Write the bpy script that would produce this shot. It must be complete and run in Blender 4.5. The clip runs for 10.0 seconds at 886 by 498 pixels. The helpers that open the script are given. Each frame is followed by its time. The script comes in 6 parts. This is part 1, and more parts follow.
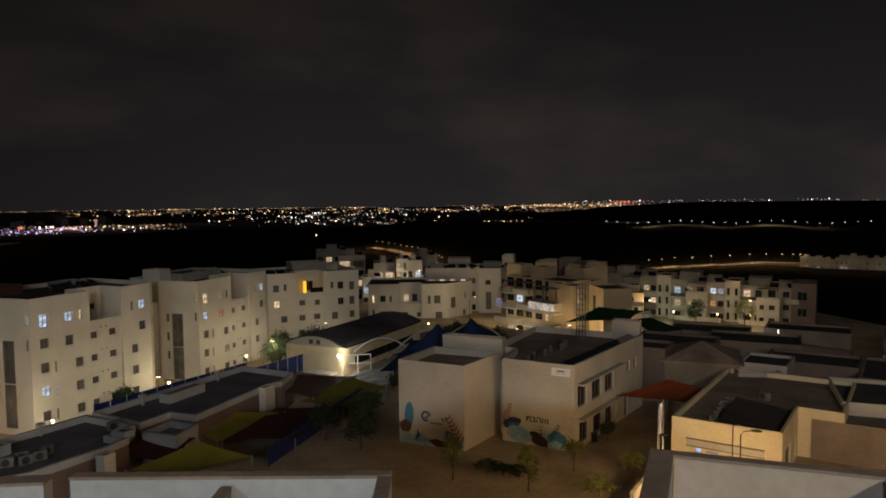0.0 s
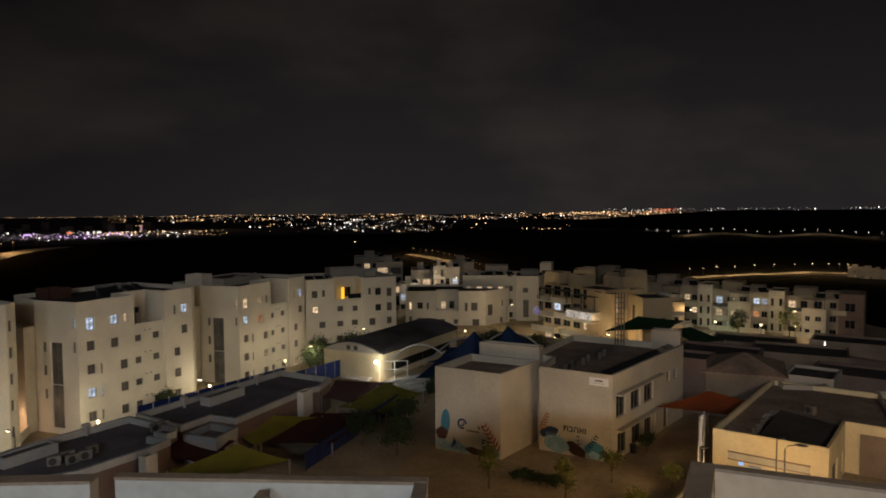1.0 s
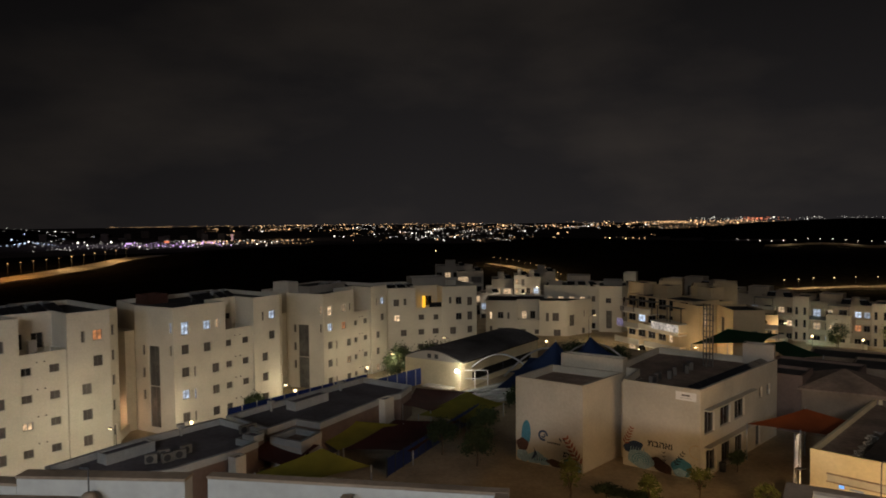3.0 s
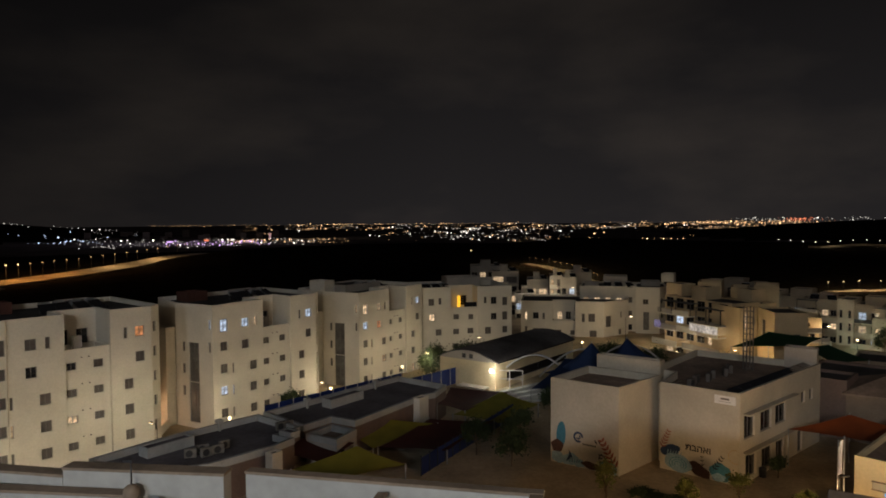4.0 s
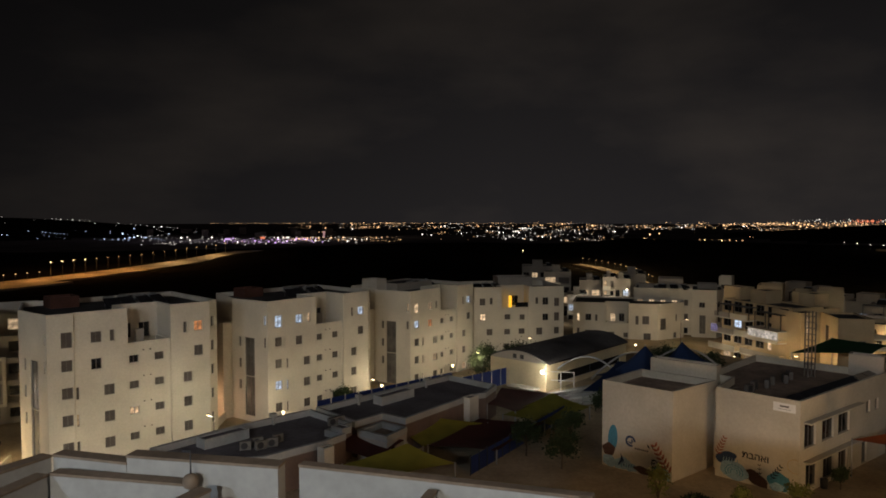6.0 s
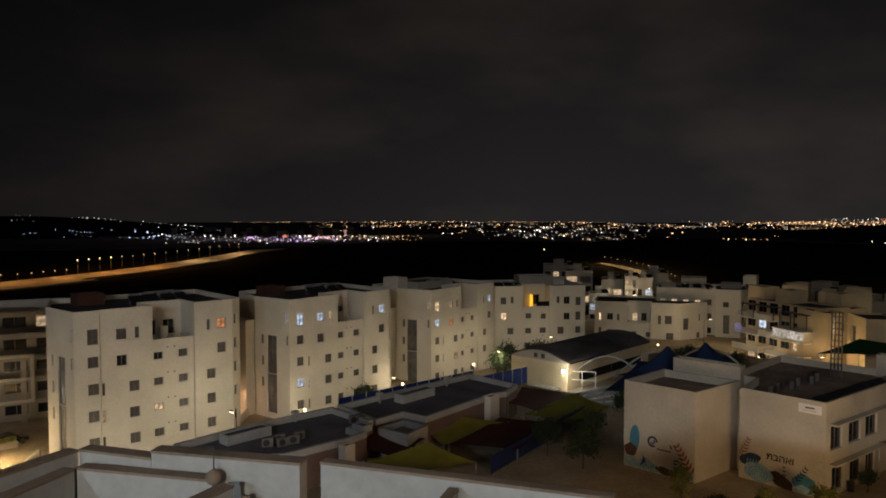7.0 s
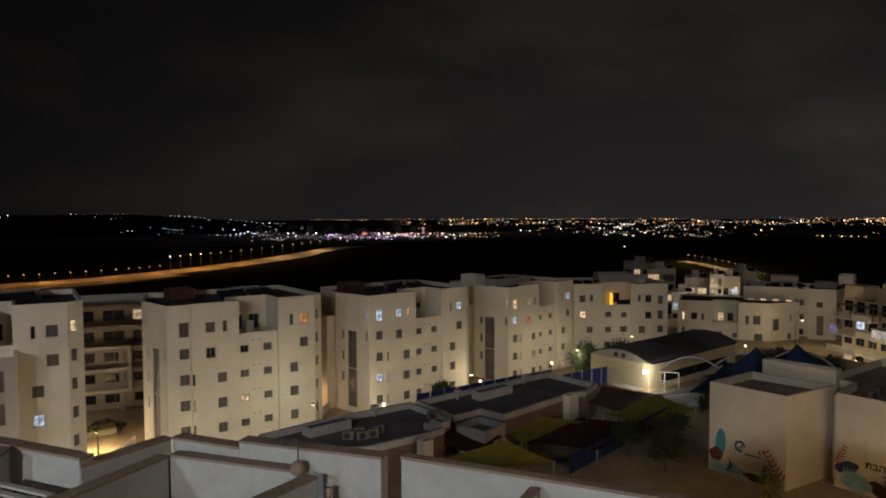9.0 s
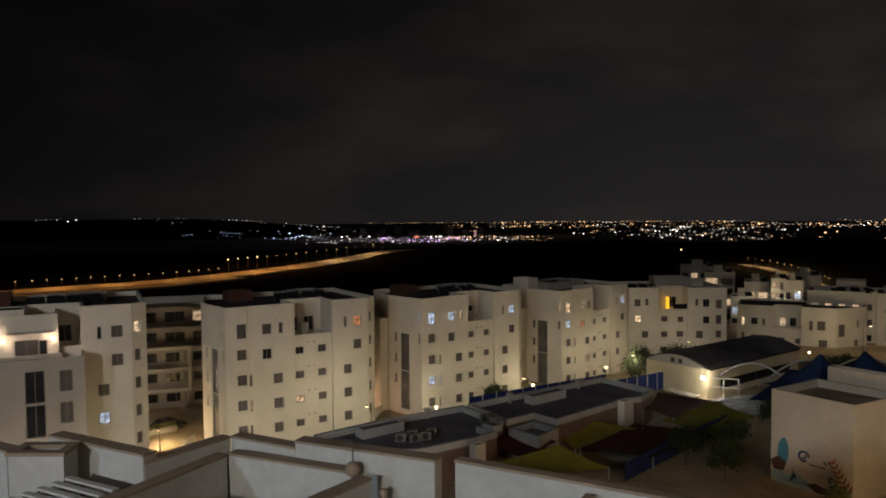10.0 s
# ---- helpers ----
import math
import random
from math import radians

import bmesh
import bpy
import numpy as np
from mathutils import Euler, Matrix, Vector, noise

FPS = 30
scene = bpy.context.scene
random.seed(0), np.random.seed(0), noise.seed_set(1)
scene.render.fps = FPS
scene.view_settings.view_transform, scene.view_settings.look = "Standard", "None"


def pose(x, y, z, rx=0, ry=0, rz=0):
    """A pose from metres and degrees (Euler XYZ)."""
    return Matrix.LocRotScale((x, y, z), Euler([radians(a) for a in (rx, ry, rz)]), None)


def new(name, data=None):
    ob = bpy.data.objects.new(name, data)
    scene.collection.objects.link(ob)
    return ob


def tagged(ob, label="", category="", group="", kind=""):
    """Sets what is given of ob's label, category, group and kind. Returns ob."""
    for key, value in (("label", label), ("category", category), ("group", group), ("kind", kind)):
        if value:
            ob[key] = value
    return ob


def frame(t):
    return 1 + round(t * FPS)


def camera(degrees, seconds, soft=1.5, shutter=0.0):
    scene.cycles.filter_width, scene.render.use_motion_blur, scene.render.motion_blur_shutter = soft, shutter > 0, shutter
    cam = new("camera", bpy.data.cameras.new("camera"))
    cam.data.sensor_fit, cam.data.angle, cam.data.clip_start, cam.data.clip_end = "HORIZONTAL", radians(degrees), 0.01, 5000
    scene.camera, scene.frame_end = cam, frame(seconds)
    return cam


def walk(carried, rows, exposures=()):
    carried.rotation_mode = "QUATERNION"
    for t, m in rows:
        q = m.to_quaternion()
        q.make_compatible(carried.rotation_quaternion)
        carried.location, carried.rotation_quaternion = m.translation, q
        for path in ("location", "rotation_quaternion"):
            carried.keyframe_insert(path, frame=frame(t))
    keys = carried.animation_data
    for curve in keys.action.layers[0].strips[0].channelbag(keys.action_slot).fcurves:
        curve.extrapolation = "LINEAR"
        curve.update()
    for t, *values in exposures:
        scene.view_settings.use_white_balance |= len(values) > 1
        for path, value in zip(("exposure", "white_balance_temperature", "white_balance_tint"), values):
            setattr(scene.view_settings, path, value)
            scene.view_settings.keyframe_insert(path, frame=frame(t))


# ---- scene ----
cam = camera(63.45, 10.0, soft=1.75, shutter=0.5)
EYE = 28.0
# seconds, eye (metres), yaw, pitch, roll (degrees)
ROWS = [
    (0.0, 0.0, 0.0, -0.0, -14.654, -3.964, 0.59),
    (0.5, -0.006, -0.013, 0.003, -13.367, -3.719, 0.455),
    (1.0, -0.016, -0.017, 0.008, -11.653, -3.369, 0.387),
    (1.5, -0.027, -0.013, 0.016, -10.094, -3.051, 0.352),
    (2.0, -0.017, -0.017, 0.01, -8.28, -2.763, 0.444),
    (2.5, -0.026, -0.024, 0.01, -6.688, -2.626, 0.537),
    (4.0, -0.042, -0.05, 0.019, -2.392, -2.587, 0.387),
    (4.5, -0.047, -0.057, 0.026, -1.097, -2.576, 0.251),
    (5.0, -0.049, -0.065, 0.024, -0.04, -2.55, 0.116),
    (5.5, -0.043, -0.107, 0.034, 0.922, -2.581, 0.031),
    (7.0, -0.045, -0.12, 0.032, 3.439, -2.724, -0.038),
    (7.5, -0.062, -0.097, 0.026, 4.461, -2.808, -0.012),
    (8.0, -0.065, -0.092, 0.027, 5.775, -2.89, 0.008),
    (8.5, -0.089, -0.066, 0.016, 7.847, -2.94, 0.105),
    (9.0, -0.1, -0.049, 0.014, 9.612, -2.937, 0.213),
    (9.5, -0.104, -0.058, 0.026, 11.669, -2.846, 0.295),
    (10.0, -0.133, -0.024, 0.005, 13.765, -2.66, 0.435),
]
walk(cam, [(t, pose(x, y, EYE + z, 90 + pitch, roll, yaw)) for t, x, y, z, yaw, pitch, roll in ROWS])

# ---- night sky ----
world = bpy.data.worlds.new("night")
scene.world = world
world.use_nodes = True
wn, wl = world.node_tree.nodes, world.node_tree.links
bg = wn["Background"]
tc = wn.new("ShaderNodeTexCoord")
mp = wn.new("ShaderNodeMapping")
mp.inputs["Scale"].default_value = (1.0, 1.0, 2.6)
wl.new(tc.outputs["Generated"], mp.inputs["Vector"])
cloud = wn.new("ShaderNodeTexNoise")
cloud.inputs["Scale"].default_value = 2.3
cloud.inputs["Detail"].default_value = 6
wl.new(mp.outputs[0], cloud.inputs["Vector"])
cr = wn.new("ShaderNodeValToRGB")
cr.color_ramp.elements[0].position = 0.46
cr.color_ramp.elements[0].color = (0.0100, 0.0090, 0.0092, 1)
cr.color_ramp.elements[1].position = 0.70
cr.color_ramp.elements[1].color = (0.0230, 0.0190, 0.0165, 1)
wl.new(cloud.outputs["Fac"], cr.inputs["Fac"])
sep = wn.new("ShaderNodeSeparateXYZ")
wl.new(tc.outputs["Generated"], sep.inputs[0])
glow = wn.new("ShaderNodeMapRange")
glow.inputs["From Min"].default_value = 0.0
glow.inputs["From Max"].default_value = 0.26
glow.inputs["To Min"].default_value = 1.65
glow.inputs["To Max"].default_value = 0.75
wl.new(sep.outputs["Z"], glow.inputs["Value"])
wl.new(cr.outputs["Color"], bg.inputs["Color"])
# the sky glow of the city lies ahead and to the right
town_glow = wn.new("ShaderNodeMapRange")
town_glow.inputs["From Min"].default_value = -0.75
town_glow.inputs["From Max"].default_value = 0.05
town_glow.inputs["To Min"].default_value = 0.22
town_glow.inputs["To Max"].default_value = 1.0
wl.new(sep.outputs["X"], town_glow.inputs["Value"])
both = wn.new("ShaderNodeMath")
both.operation = "MULTIPLY"
wl.new(glow.outputs["Result"], both.inputs[0])
wl.new(town_glow.outputs["Result"], both.inputs[1])
wl.new(both.outputs[0], bg.inputs["Strength"])


# ---- lamps' light ----
def point_light(name, place, watts, colour, radius=0.2):
    data = bpy.data.lights.new(name, "POINT")
    data.energy, data.color, data.shadow_soft_size = watts, colour, radius
    ob = new(name, data)
    ob.location = place
    return ob


SODIUM, WARM, WHITE = (1.0, 0.45, 0.12), (1.0, 0.80, 0.52), (0.86, 0.93, 1.0)

TH = radians(46.0)
CT, ST = math.cos(TH), math.sin(TH)


def site(a, b, z=0.0):
    """The town's grid: a along the row of apartment houses, b away from the row's front."""
    return Vector((a * CT - b * ST, a * ST + b * CT, z))


# ---- materials ----
def material(name, colour, rough=0.8, metal=0.0, grain=8.0, amount=0.12, bump=0.15, stain=0.35, stain_amount=0.18, spec=0.3):
    m = bpy.data.materials.new(name)
    m.use_nodes = True
    n, l = m.node_tree.nodes, m.node_tree.links
    p = n["Principled BSDF"]
    p.inputs["Roughness"].default_value = rough
    p.inputs["Metallic"].default_value = metal
    p.inputs["Specular IOR Level"].default_value = spec
    geo = n.new("ShaderNodeNewGeometry")
    n1, n2 = n.new("ShaderNodeTexNoise"), n.new("ShaderNodeTexNoise")
    n1.inputs["Scale"].default_value, n1.inputs["Detail"].default_value = grain, 5
    n2.inputs["Scale"].default_value, n2.inputs["Detail"].default_value = stain, 4
    l.new(geo.outputs["Position"], n1.inputs["Vector"])
    l.new(geo.outputs["Position"], n2.inputs["Vector"])
    m1, m2 = n.new("ShaderNodeMapRange"), n.new("ShaderNodeMapRange")
    for mm, src, am in ((m1, n1, amount), (m2, n2, stain_amount)):
        mm.inputs["From Min"].default_value, mm.inputs["From Max"].default_value = 0.3, 0.7
        mm.inputs["To Min"].default_value, mm.inputs["To Max"].default_value = 1 - am, 1 + am
        l.new(src.outputs["Fac"], mm.inputs["Value"])
    mul = n.new("ShaderNodeMath")
    mul.operation = "MULTIPLY"
    l.new(m1.outputs[0], mul.inputs[0])
    l.new(m2.outputs[0], mul.inputs[1])
    mix = n.new("ShaderNodeVectorMath")
    mix.operation = "SCALE"
    mix.inputs[0].default_value = colour
    l.new(mul.outputs[0], mix.inputs["Scale"])
    l.new(mix.outputs[0], p.inputs["Base Color"])
    if bump:
        b = n.new("ShaderNodeBump")
        b.inputs["Strength"].default_value, b.inputs["Distance"].default_value = bump, 0.02
        l.new(n1.outputs["Fac"], b.inputs["Height"])
        l.new(b.outputs[0], p.inputs["Normal"])
    return m


def glowing(name, colour, strength, vary="", low=0.3, power=1.0):
    """A surface that gives off light; vary: "object" or "island" changes its strength from piece to piece."""
    m = bpy.data.materials.new(name)
    m.use_nodes = True
    p = m.node_tree.nodes["Principled BSDF"]
    p.inputs["Base Color"].default_value = (0.02, 0.02, 0.02, 1)
    p.inputs["Emission Color"].default_value = (*colour, 1)
    p.inputs["Emission Strength"].default_value = strength
    if vary:
        n, l = m.node_tree.nodes, m.node_tree.links
        src = n.new("ShaderNodeObjectInfo") if vary == "object" else n.new("ShaderNodeNewGeometry")
        pw = n.new("ShaderNodeMath")
        pw.operation = "POWER"
        pw.inputs[1].default_value = power
        l.new(src.outputs["Random" if vary == "object" else "Random Per Island"], pw.inputs[0])
        mr = n.new("ShaderNodeMapRange")
        mr.inputs["To Min"].default_value, mr.inputs["To Max"].default_value = strength * low, strength
        l.new(pw.outputs[0], mr.inputs["Value"])
        l.new(mr.outputs[0], p.inputs["Emission Strength"])
        if vary == "object":
            # uneven, as a furnished room behind curtains
            tcn, rp = n.new("ShaderNodeTexCoord"), n.new("ShaderNodeTexNoise")
            rp.inputs["Scale"].default_value = 2.2
            l.new(tcn.outputs["Object"], rp.inputs["Vector"])
            m2, m3 = n.new("ShaderNodeMapRange"), n.new("ShaderNodeMath")
            m2.inputs["From Min"].default_value, m2.inputs["From Max"].default_value = 0.35, 0.65
            m2.inputs["To Min"].default_value, m2.inputs["To Max"].default_value = 0.35, 1.2
            m3.operation = "MULTIPLY"
            l.new(rp.outputs["Fac"], m2.inputs["Value"])
            l.new(m2.outputs[0], m3.inputs[0])
            l.new(mr.outputs[0], m3.inputs[1])
            l.new(m3.outputs[0], p.inputs["Emission Strength"])
    return m


STUCCO = material("cream_stucco", (0.575, 0.54, 0.475), 0.9, grain=5, amount=0.06, stain=0.22, stain_amount=0.10)
STUCCO_GREY = material("grey_stucco", (0.34, 0.31, 0.28), 0.9, grain=5, amount=0.06, stain=0.22, stain_amount=0.12)
SCHOOL = material("school_render", (0.42, 0.385, 0.325), 0.9, grain=4, amount=0.06, stain=0.3, stain_amount=0.12)
PARAPET = material("parapet_render", (0.33, 0.335, 0.335), 0.9, grain=6, amount=0.07, stain=0.6, stain_amount=0.12)
KINDER = material("pink_render", (0.15, 0.108, 0.095), 0.9, grain=4, amount=0.08, stain=0.3, stain_amount=0.15)
COPING = material("stone_coping", (0.20, 0.155, 0.12), 0.8, grain=9, amount=0.12, stain=0.7, stain_amount=0.2)
BITUMEN = material("roof_bitumen", (0.055, 0.052, 0.055), 0.85, grain=3, amount=0.2, stain=0.25, stain_amount=0.4)
ROOF_GREY = material("grey_roof_sheet", (0.115, 0.105, 0.118), 0.8, grain=2, amount=0.12, stain=0.25, stain_amount=0.3)
ROOF_BROWN = material("brown_roof_felt", (0.22, 0.165, 0.135), 0.9, grain=2, amount=0.2, stain=0.3, stain_amount=0.35)
ROOF_PALE = material("pale_roof", (0.17, 0.16, 0.15), 0.9, grain=3, amount=0.15, stain=0.3, stain_amount=0.3)
# red cladding, its colour darkened so that the roof boxes look unlit
BRICK_RED = material("unlit_red_cladding", (0.075, 0.032, 0.024), 0.9, grain=4)
SHUTTER = material("shutter_slats", (0.10, 0.088, 0.084), 0.6, grain=2, amount=0.1)
FRAME = material("window_aluminium", (0.17, 0.16, 0.155), 0.45, 0.3, grain=10, amount=0.05, bump=0)
GLASS = material("dark_glass", (0.015, 0.016, 0.02), 0.08, grain=1, amount=0.1, bump=0, spec=0.6)
FROSTED = material("frosted_stair_glass", (0.10, 0.095, 0.088), 0.35, grain=1, amount=0.2, bump=0, stain=0.5, stain_amount=0.3)
# brown render; on the side wing its darkness stands in for shade
ANNEX = material("brown_and_shade_render", (0.20, 0.155, 0.12), 0.9, grain=4, amount=0.08, stain=0.3, stain_amount=0.2)
# parapet render with warm lamp light put into its colour
PARAPET_WARM_LIT = material("warm_lit_parapet_render", (0.36, 0.295, 0.235), 0.9, grain=6, amount=0.07, stain=0.6, stain_amount=0.14)
PAVING = material("yard_paving", (0.37, 0.295, 0.205), 0.9, grain=3, amount=0.15, stain=0.2, stain_amount=0.25)
# far plain: earth made paler, the night haze put into its colour
HAZE_PLAIN = material("hazy_plain", (0.13, 0.115, 0.115), 1.0, grain=0.02, amount=0.3, bump=0, stain=0.004, stain_amount=0.4, spec=0)
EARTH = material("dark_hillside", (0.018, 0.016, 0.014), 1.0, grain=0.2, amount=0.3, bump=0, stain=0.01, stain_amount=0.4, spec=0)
METAL = material("galvanised_metal", (0.35, 0.35, 0.36), 0.45, 0.7, grain=12, amount=0.08, bump=0.05)
DARKMETAL = material("dark_metal", (0.05, 0.05, 0.055), 0.5, 0.5, grain=12, amount=0.1, bump=0.05)
SIGN_FRAME = material("pale_window_bar", (0.6, 0.58, 0.55), 0.5, grain=6, amount=0.05)
LIT_WARM = glowing("window_warm", (1.0, 0.70, 0.42), 1.15, "object", 0.3)
LIT_COOL = glowing("window_cool", (0.68, 0.80, 1.0), 1.05, "object", 0.35)
LIT_ORANGE = glowing("window_orange", (1.0, 0.40, 0.16), 0.75, "object", 0.5)
LAMP_WARM = glowing("lamp_warm", (1.0, 0.76, 0.42), 6)
LAMP_WHITE = glowing("lamp_white", (0.97, 0.97, 1.0), 18)


# ---- mesh helpers ----
def mesh_of(name, verts, faces):
    me = bpy.data.meshes.new(name)
    me.from_pydata([tuple(v) for v in verts], [], faces)
    me.validate()
    me.update()
    return me


def thing(name, m=None, label="", category="", group="", kind=""):
    ob = new(name)
    if m is not None:
        ob.matrix_world = m
    return tagged(ob, label, category, group, kind)


def solid(name, verts, faces, mat, parent=None, label="", m=None):
    me = mesh_of(name, verts, faces)
    me.materials.append(mat)
    ob = new(name, me)
    if parent is not None:
        ob.parent = parent
    if m is not None:
        ob.matrix_basis = m
    if label:
        ob["label"] = label
    return ob


def part(name, bm, mat, parent=None, label="", smooth=False):
    me = bpy.data.meshes.new(name)
    bm.to_mesh(me)
    bm.free()
    me.materials.append(mat)
    if smooth:
        me.polygons.foreach_set("use_smooth", [True] * len(me.polygons))
    ob = new(name, me)
    if parent is not None:
        ob.parent = parent
    if label:
        ob["label"] = label
    return ob


def add_box(bm, x0, y0, z0, x1, y1, z1, bevel=0.0):
    r = bmesh.ops.create_cube(bm, size=1.0)
    for v in r["verts"]:
        v.co = Vector((x0 + (v.co.x + 0.5) * (x1 - x0), y0 + (v.co.y + 0.5) * (y1 - y0), z0 + (v.co.z + 0.5) * (z1 - z0)))
    if bevel:
        es = list({e for v in r["verts"] for e in v.link_edges})
        bmesh.ops.bevel(bm, geom=es, offset=bevel, segments=1, affect="EDGES")


def box_bm(*a, bevel=0.0):
    bm = bmesh.new()
    add_box(bm, *a, bevel=bevel)
    return bm


def inset(poly, d):
    """A polygon (counter-clockwise) moved inwards by d, with mitred corners."""
    out = []
    n = len(poly)
    for i in range(n):
        p0, p1, p2 = (Vector(poly[(i + k) % n]) for k in (-1, 0, 1))
        e1, e2 = (p1 - p0).normalized(), (p2 - p1).normalized()
        n1, n2 = Vector((-e1.y, e1.x)), Vector((-e2.y, e2.x))
        k = 1 + n1.dot(n2)
        out.append(p1 + (n1 + n2) * (d / max(k, 0.3)))
    return out


WINDOW_DEPTH = 0.16


def wall_piece(parent, p0, p1, q0, q1, z0, z1, openings, mat, lip=1.1, cap=True):
    """A wall from p0 to p1 (outer line; q0, q1: inner line), with real openings (u, z, width, height)."""
    p0, p1 = Vector((*p0, 0)), Vector((*p1, 0))
    along = (p1 - p0)
    width = along.length
    along.normalize()
    inward = Vector((-along.y, along.x, 0))
    us = sorted({0.0, width, *[o[0] for o in openings], *[o[0] + o[2] for o in openings]})
    zs = sorted({z0, z1, *[o[1] for o in openings], *[o[1] + o[3] for o in openings]})
    verts, faces, index = [], [], {}

    def vid(u, z, d=0.0):
        key = (round(u, 4), round(z, 4), d)
        if key not in index:
            index[key] = len(verts)
            verts.append(p0 + along * u + inward * d + Vector((0, 0, z)))
        return index[key]

    for i in range(len(us) - 1):
        for j in range(len(zs) - 1):
            uc, zc = (us[i] + us[i + 1]) / 2, (zs[j] + zs[j + 1]) / 2
            if any(o[0] < uc < o[0] + o[2] and o[1] < zc < o[1] + o[3] for o in openings):
                continue
            faces.append((vid(us[i], zs[j]), vid(us[i + 1], zs[j]), vid(us[i + 1], zs[j + 1]), vid(us[i], zs[j + 1])))
    for o in openings:
        u0, v0, u1, v1 = o[0], o[1], o[0] + o[2], o[1] + o[3]
        d = WINDOW_DEPTH + 0.1
        c = [(u0, v0), (u1, v0), (u1, v1), (u0, v1)]
        for k in range(4):
            (ua, va), (ub, vb) = c[k], c[(k + 1) % 4]
            faces.append((vid(ua, va), vid(ua, va, d), vid(ub, vb, d), vid(ub, vb)))
    if cap:
        k = len(verts)
        verts += [p0 + Vector((0, 0, z1)), p1 + Vector((0, 0, z1)), Vector((*q1, z1)), Vector((*q0, z1)),
                  Vector((*q1, z1 - lip)), Vector((*q0, z1 - lip))]
        faces += [(k, k + 1, k + 2, k + 3), (k + 3, k + 2, k + 4, k + 5)]
    solid("wall", verts, faces, mat, parent)
    return along, inward


window_meshes = {}


def window_mesh(kind, w, h, mat):
    key = (kind, round(w, 2), round(h, 2), mat.name)
    if key in window_meshes:
        return window_meshes[key]
    bm = bmesh.new()
    if kind == "frame":
        t = min(0.07, w / 6)
        add_box(bm, 0, 0, 0, t, 0.07, h)
        add_box(bm, w - t, 0, 0, w, 0.07, h)
        add_box(bm, t, 0, 0, w - t, 0.07, t)
        add_box(bm, t, 0, h - t, w - t, 0.07, h)
        if w > 0.9:
            add_box(bm, w / 2 - t / 2, 0.01, t, w / 2 + t / 2, 0.06, h - t)
    elif kind == "shutter":
        n = max(3, int(h / 0.12))
        prof = []
        for i in range(n):
            prof += [(0.05, h * i / n), (0.02, h * i / n + 0.02), (0.02, h * (i + 1) / n - 0.01)]
        prof += [(0.05, h), (0.065, h), (0.065, 0.0)]
        l = [bm.verts.new((0.04, y, z)) for y, z in prof]
        r = [bm.verts.new((w - 0.04, y, z)) for y, z in prof]
        for i in range(len(prof)):
            j = (i + 1) % len(prof)
            bm.faces.new((l[i], r[i], r[j], l[j]))
    elif kind == "sill":
        add_box(bm, -0.06, -0.08, -0.06, w + 0.06, WINDOW_DEPTH, -0.004)
    else:
        add_box(bm, 0.02, 0.045, 0.02, w - 0.02, 0.055, h - 0.02)
    me = bpy.data.meshes.new(kind)
    bm.to_mesh(me)
    bm.free()
    me.materials.append(mat)
    window_meshes[key] = me
    return me


def window(parent, p0, along, inward, o, look_of):
    """A window with its frame and pane or shutter in the opening o."""
    ob = new("window", window_mesh("frame", o[2], o[3], FRAME))
    ob.parent = parent
    at = Vector((*p0, 0)) + along * o[0] + inward * WINDOW_DEPTH + Vector((0, 0, o[1]))
    ob.matrix_basis = Matrix.Translation(at) @ Matrix.Rotation(math.atan2(along.y, along.x), 4, "Z")
    kinds = {"shut": ("shutter", SHUTTER), "dark": ("pane", GLASS), "frosted": ("pane", FROSTED), "warm": ("pane", LIT_WARM), "cool": ("pane", LIT_COOL), "orange": ("pane", LIT_ORANGE)}
    kind, mat = kinds[look_of]
    p = new(kind, window_mesh(kind, o[2], o[3], mat))
    p.parent = ob
    if look_of in ("warm", "cool", "orange"):
        p["label"] = "lit window pane glowing from inside"


def block(parent, poly, z0, z1, walls=None, mat=None, roof_mat=None, lip=1.1, thick=0.25, states=None, roof=True, coping=None):
    """A storeyed body on a plan, with parapet and flat roof. walls: edge number -> list of openings (u, z, w, h, look)."""
    mat, roof_mat = mat or STUCCO, roof_mat or BITUMEN
    inner = inset(poly, thick)
    n = len(poly)
    for i in range(n):
        ops = (walls or {}).get(i, [])
        al, inw = wall_piece(parent, poly[i], poly[(i + 1) % n], inner[i], inner[(i + 1) % n], z0, z1, ops, mat, lip, cap=coping is None)
        for o in ops:
            window(parent, poly[i], al, inw, o, o[4])
    if coping is not None:
        outer, inn = inset(poly, -0.03), inset(poly, thick + 0.03)
        vs = [(*p, z) for z in (z1, z1 + 0.06) for ring in (outer, inn) for p in ring]
        fs = []
        for i in range(n):
            j = (i + 1) % n
            fs += [(2 * n + i, 2 * n + j, 3 * n + j, 3 * n + i), (i, j, 2 * n + j, 2 * n + i), (n + j, n + i, 3 * n + i, 3 * n + j), (j, i, n + i, n + j)]
        solid("coping", vs, fs, coping, parent)
        vs = [(*p, z) for z in (z1 - lip, z1) for p in inner]
        solid("parapet_inside", vs, [((i + 1) % n, i, n + i, n + (i + 1) % n) for i in range(n)], mat, parent)
    if roof:
        solid("roof", [(*p, z1 - lip) for p in inner], [tuple(range(n))], roof_mat, parent)

# ---- ground ----
def smooth(x, a, b):
    t = min(1.0, max(0.0, (x - a) / (b - a)))
    return t * t * (3 - 2 * t)


RIDGE_AT = (-24.0, -20.0, -17.2, -13.7, -10.0, -4.5, 2.0, 8.0, 13.5, 20.0, 24.0)
RIDGE_TOP = (-22.0, -20.0, -12.0, -5.0, -3.0, -0.4, 0.6, -0.5, 4.5, 3.0, 1.5)


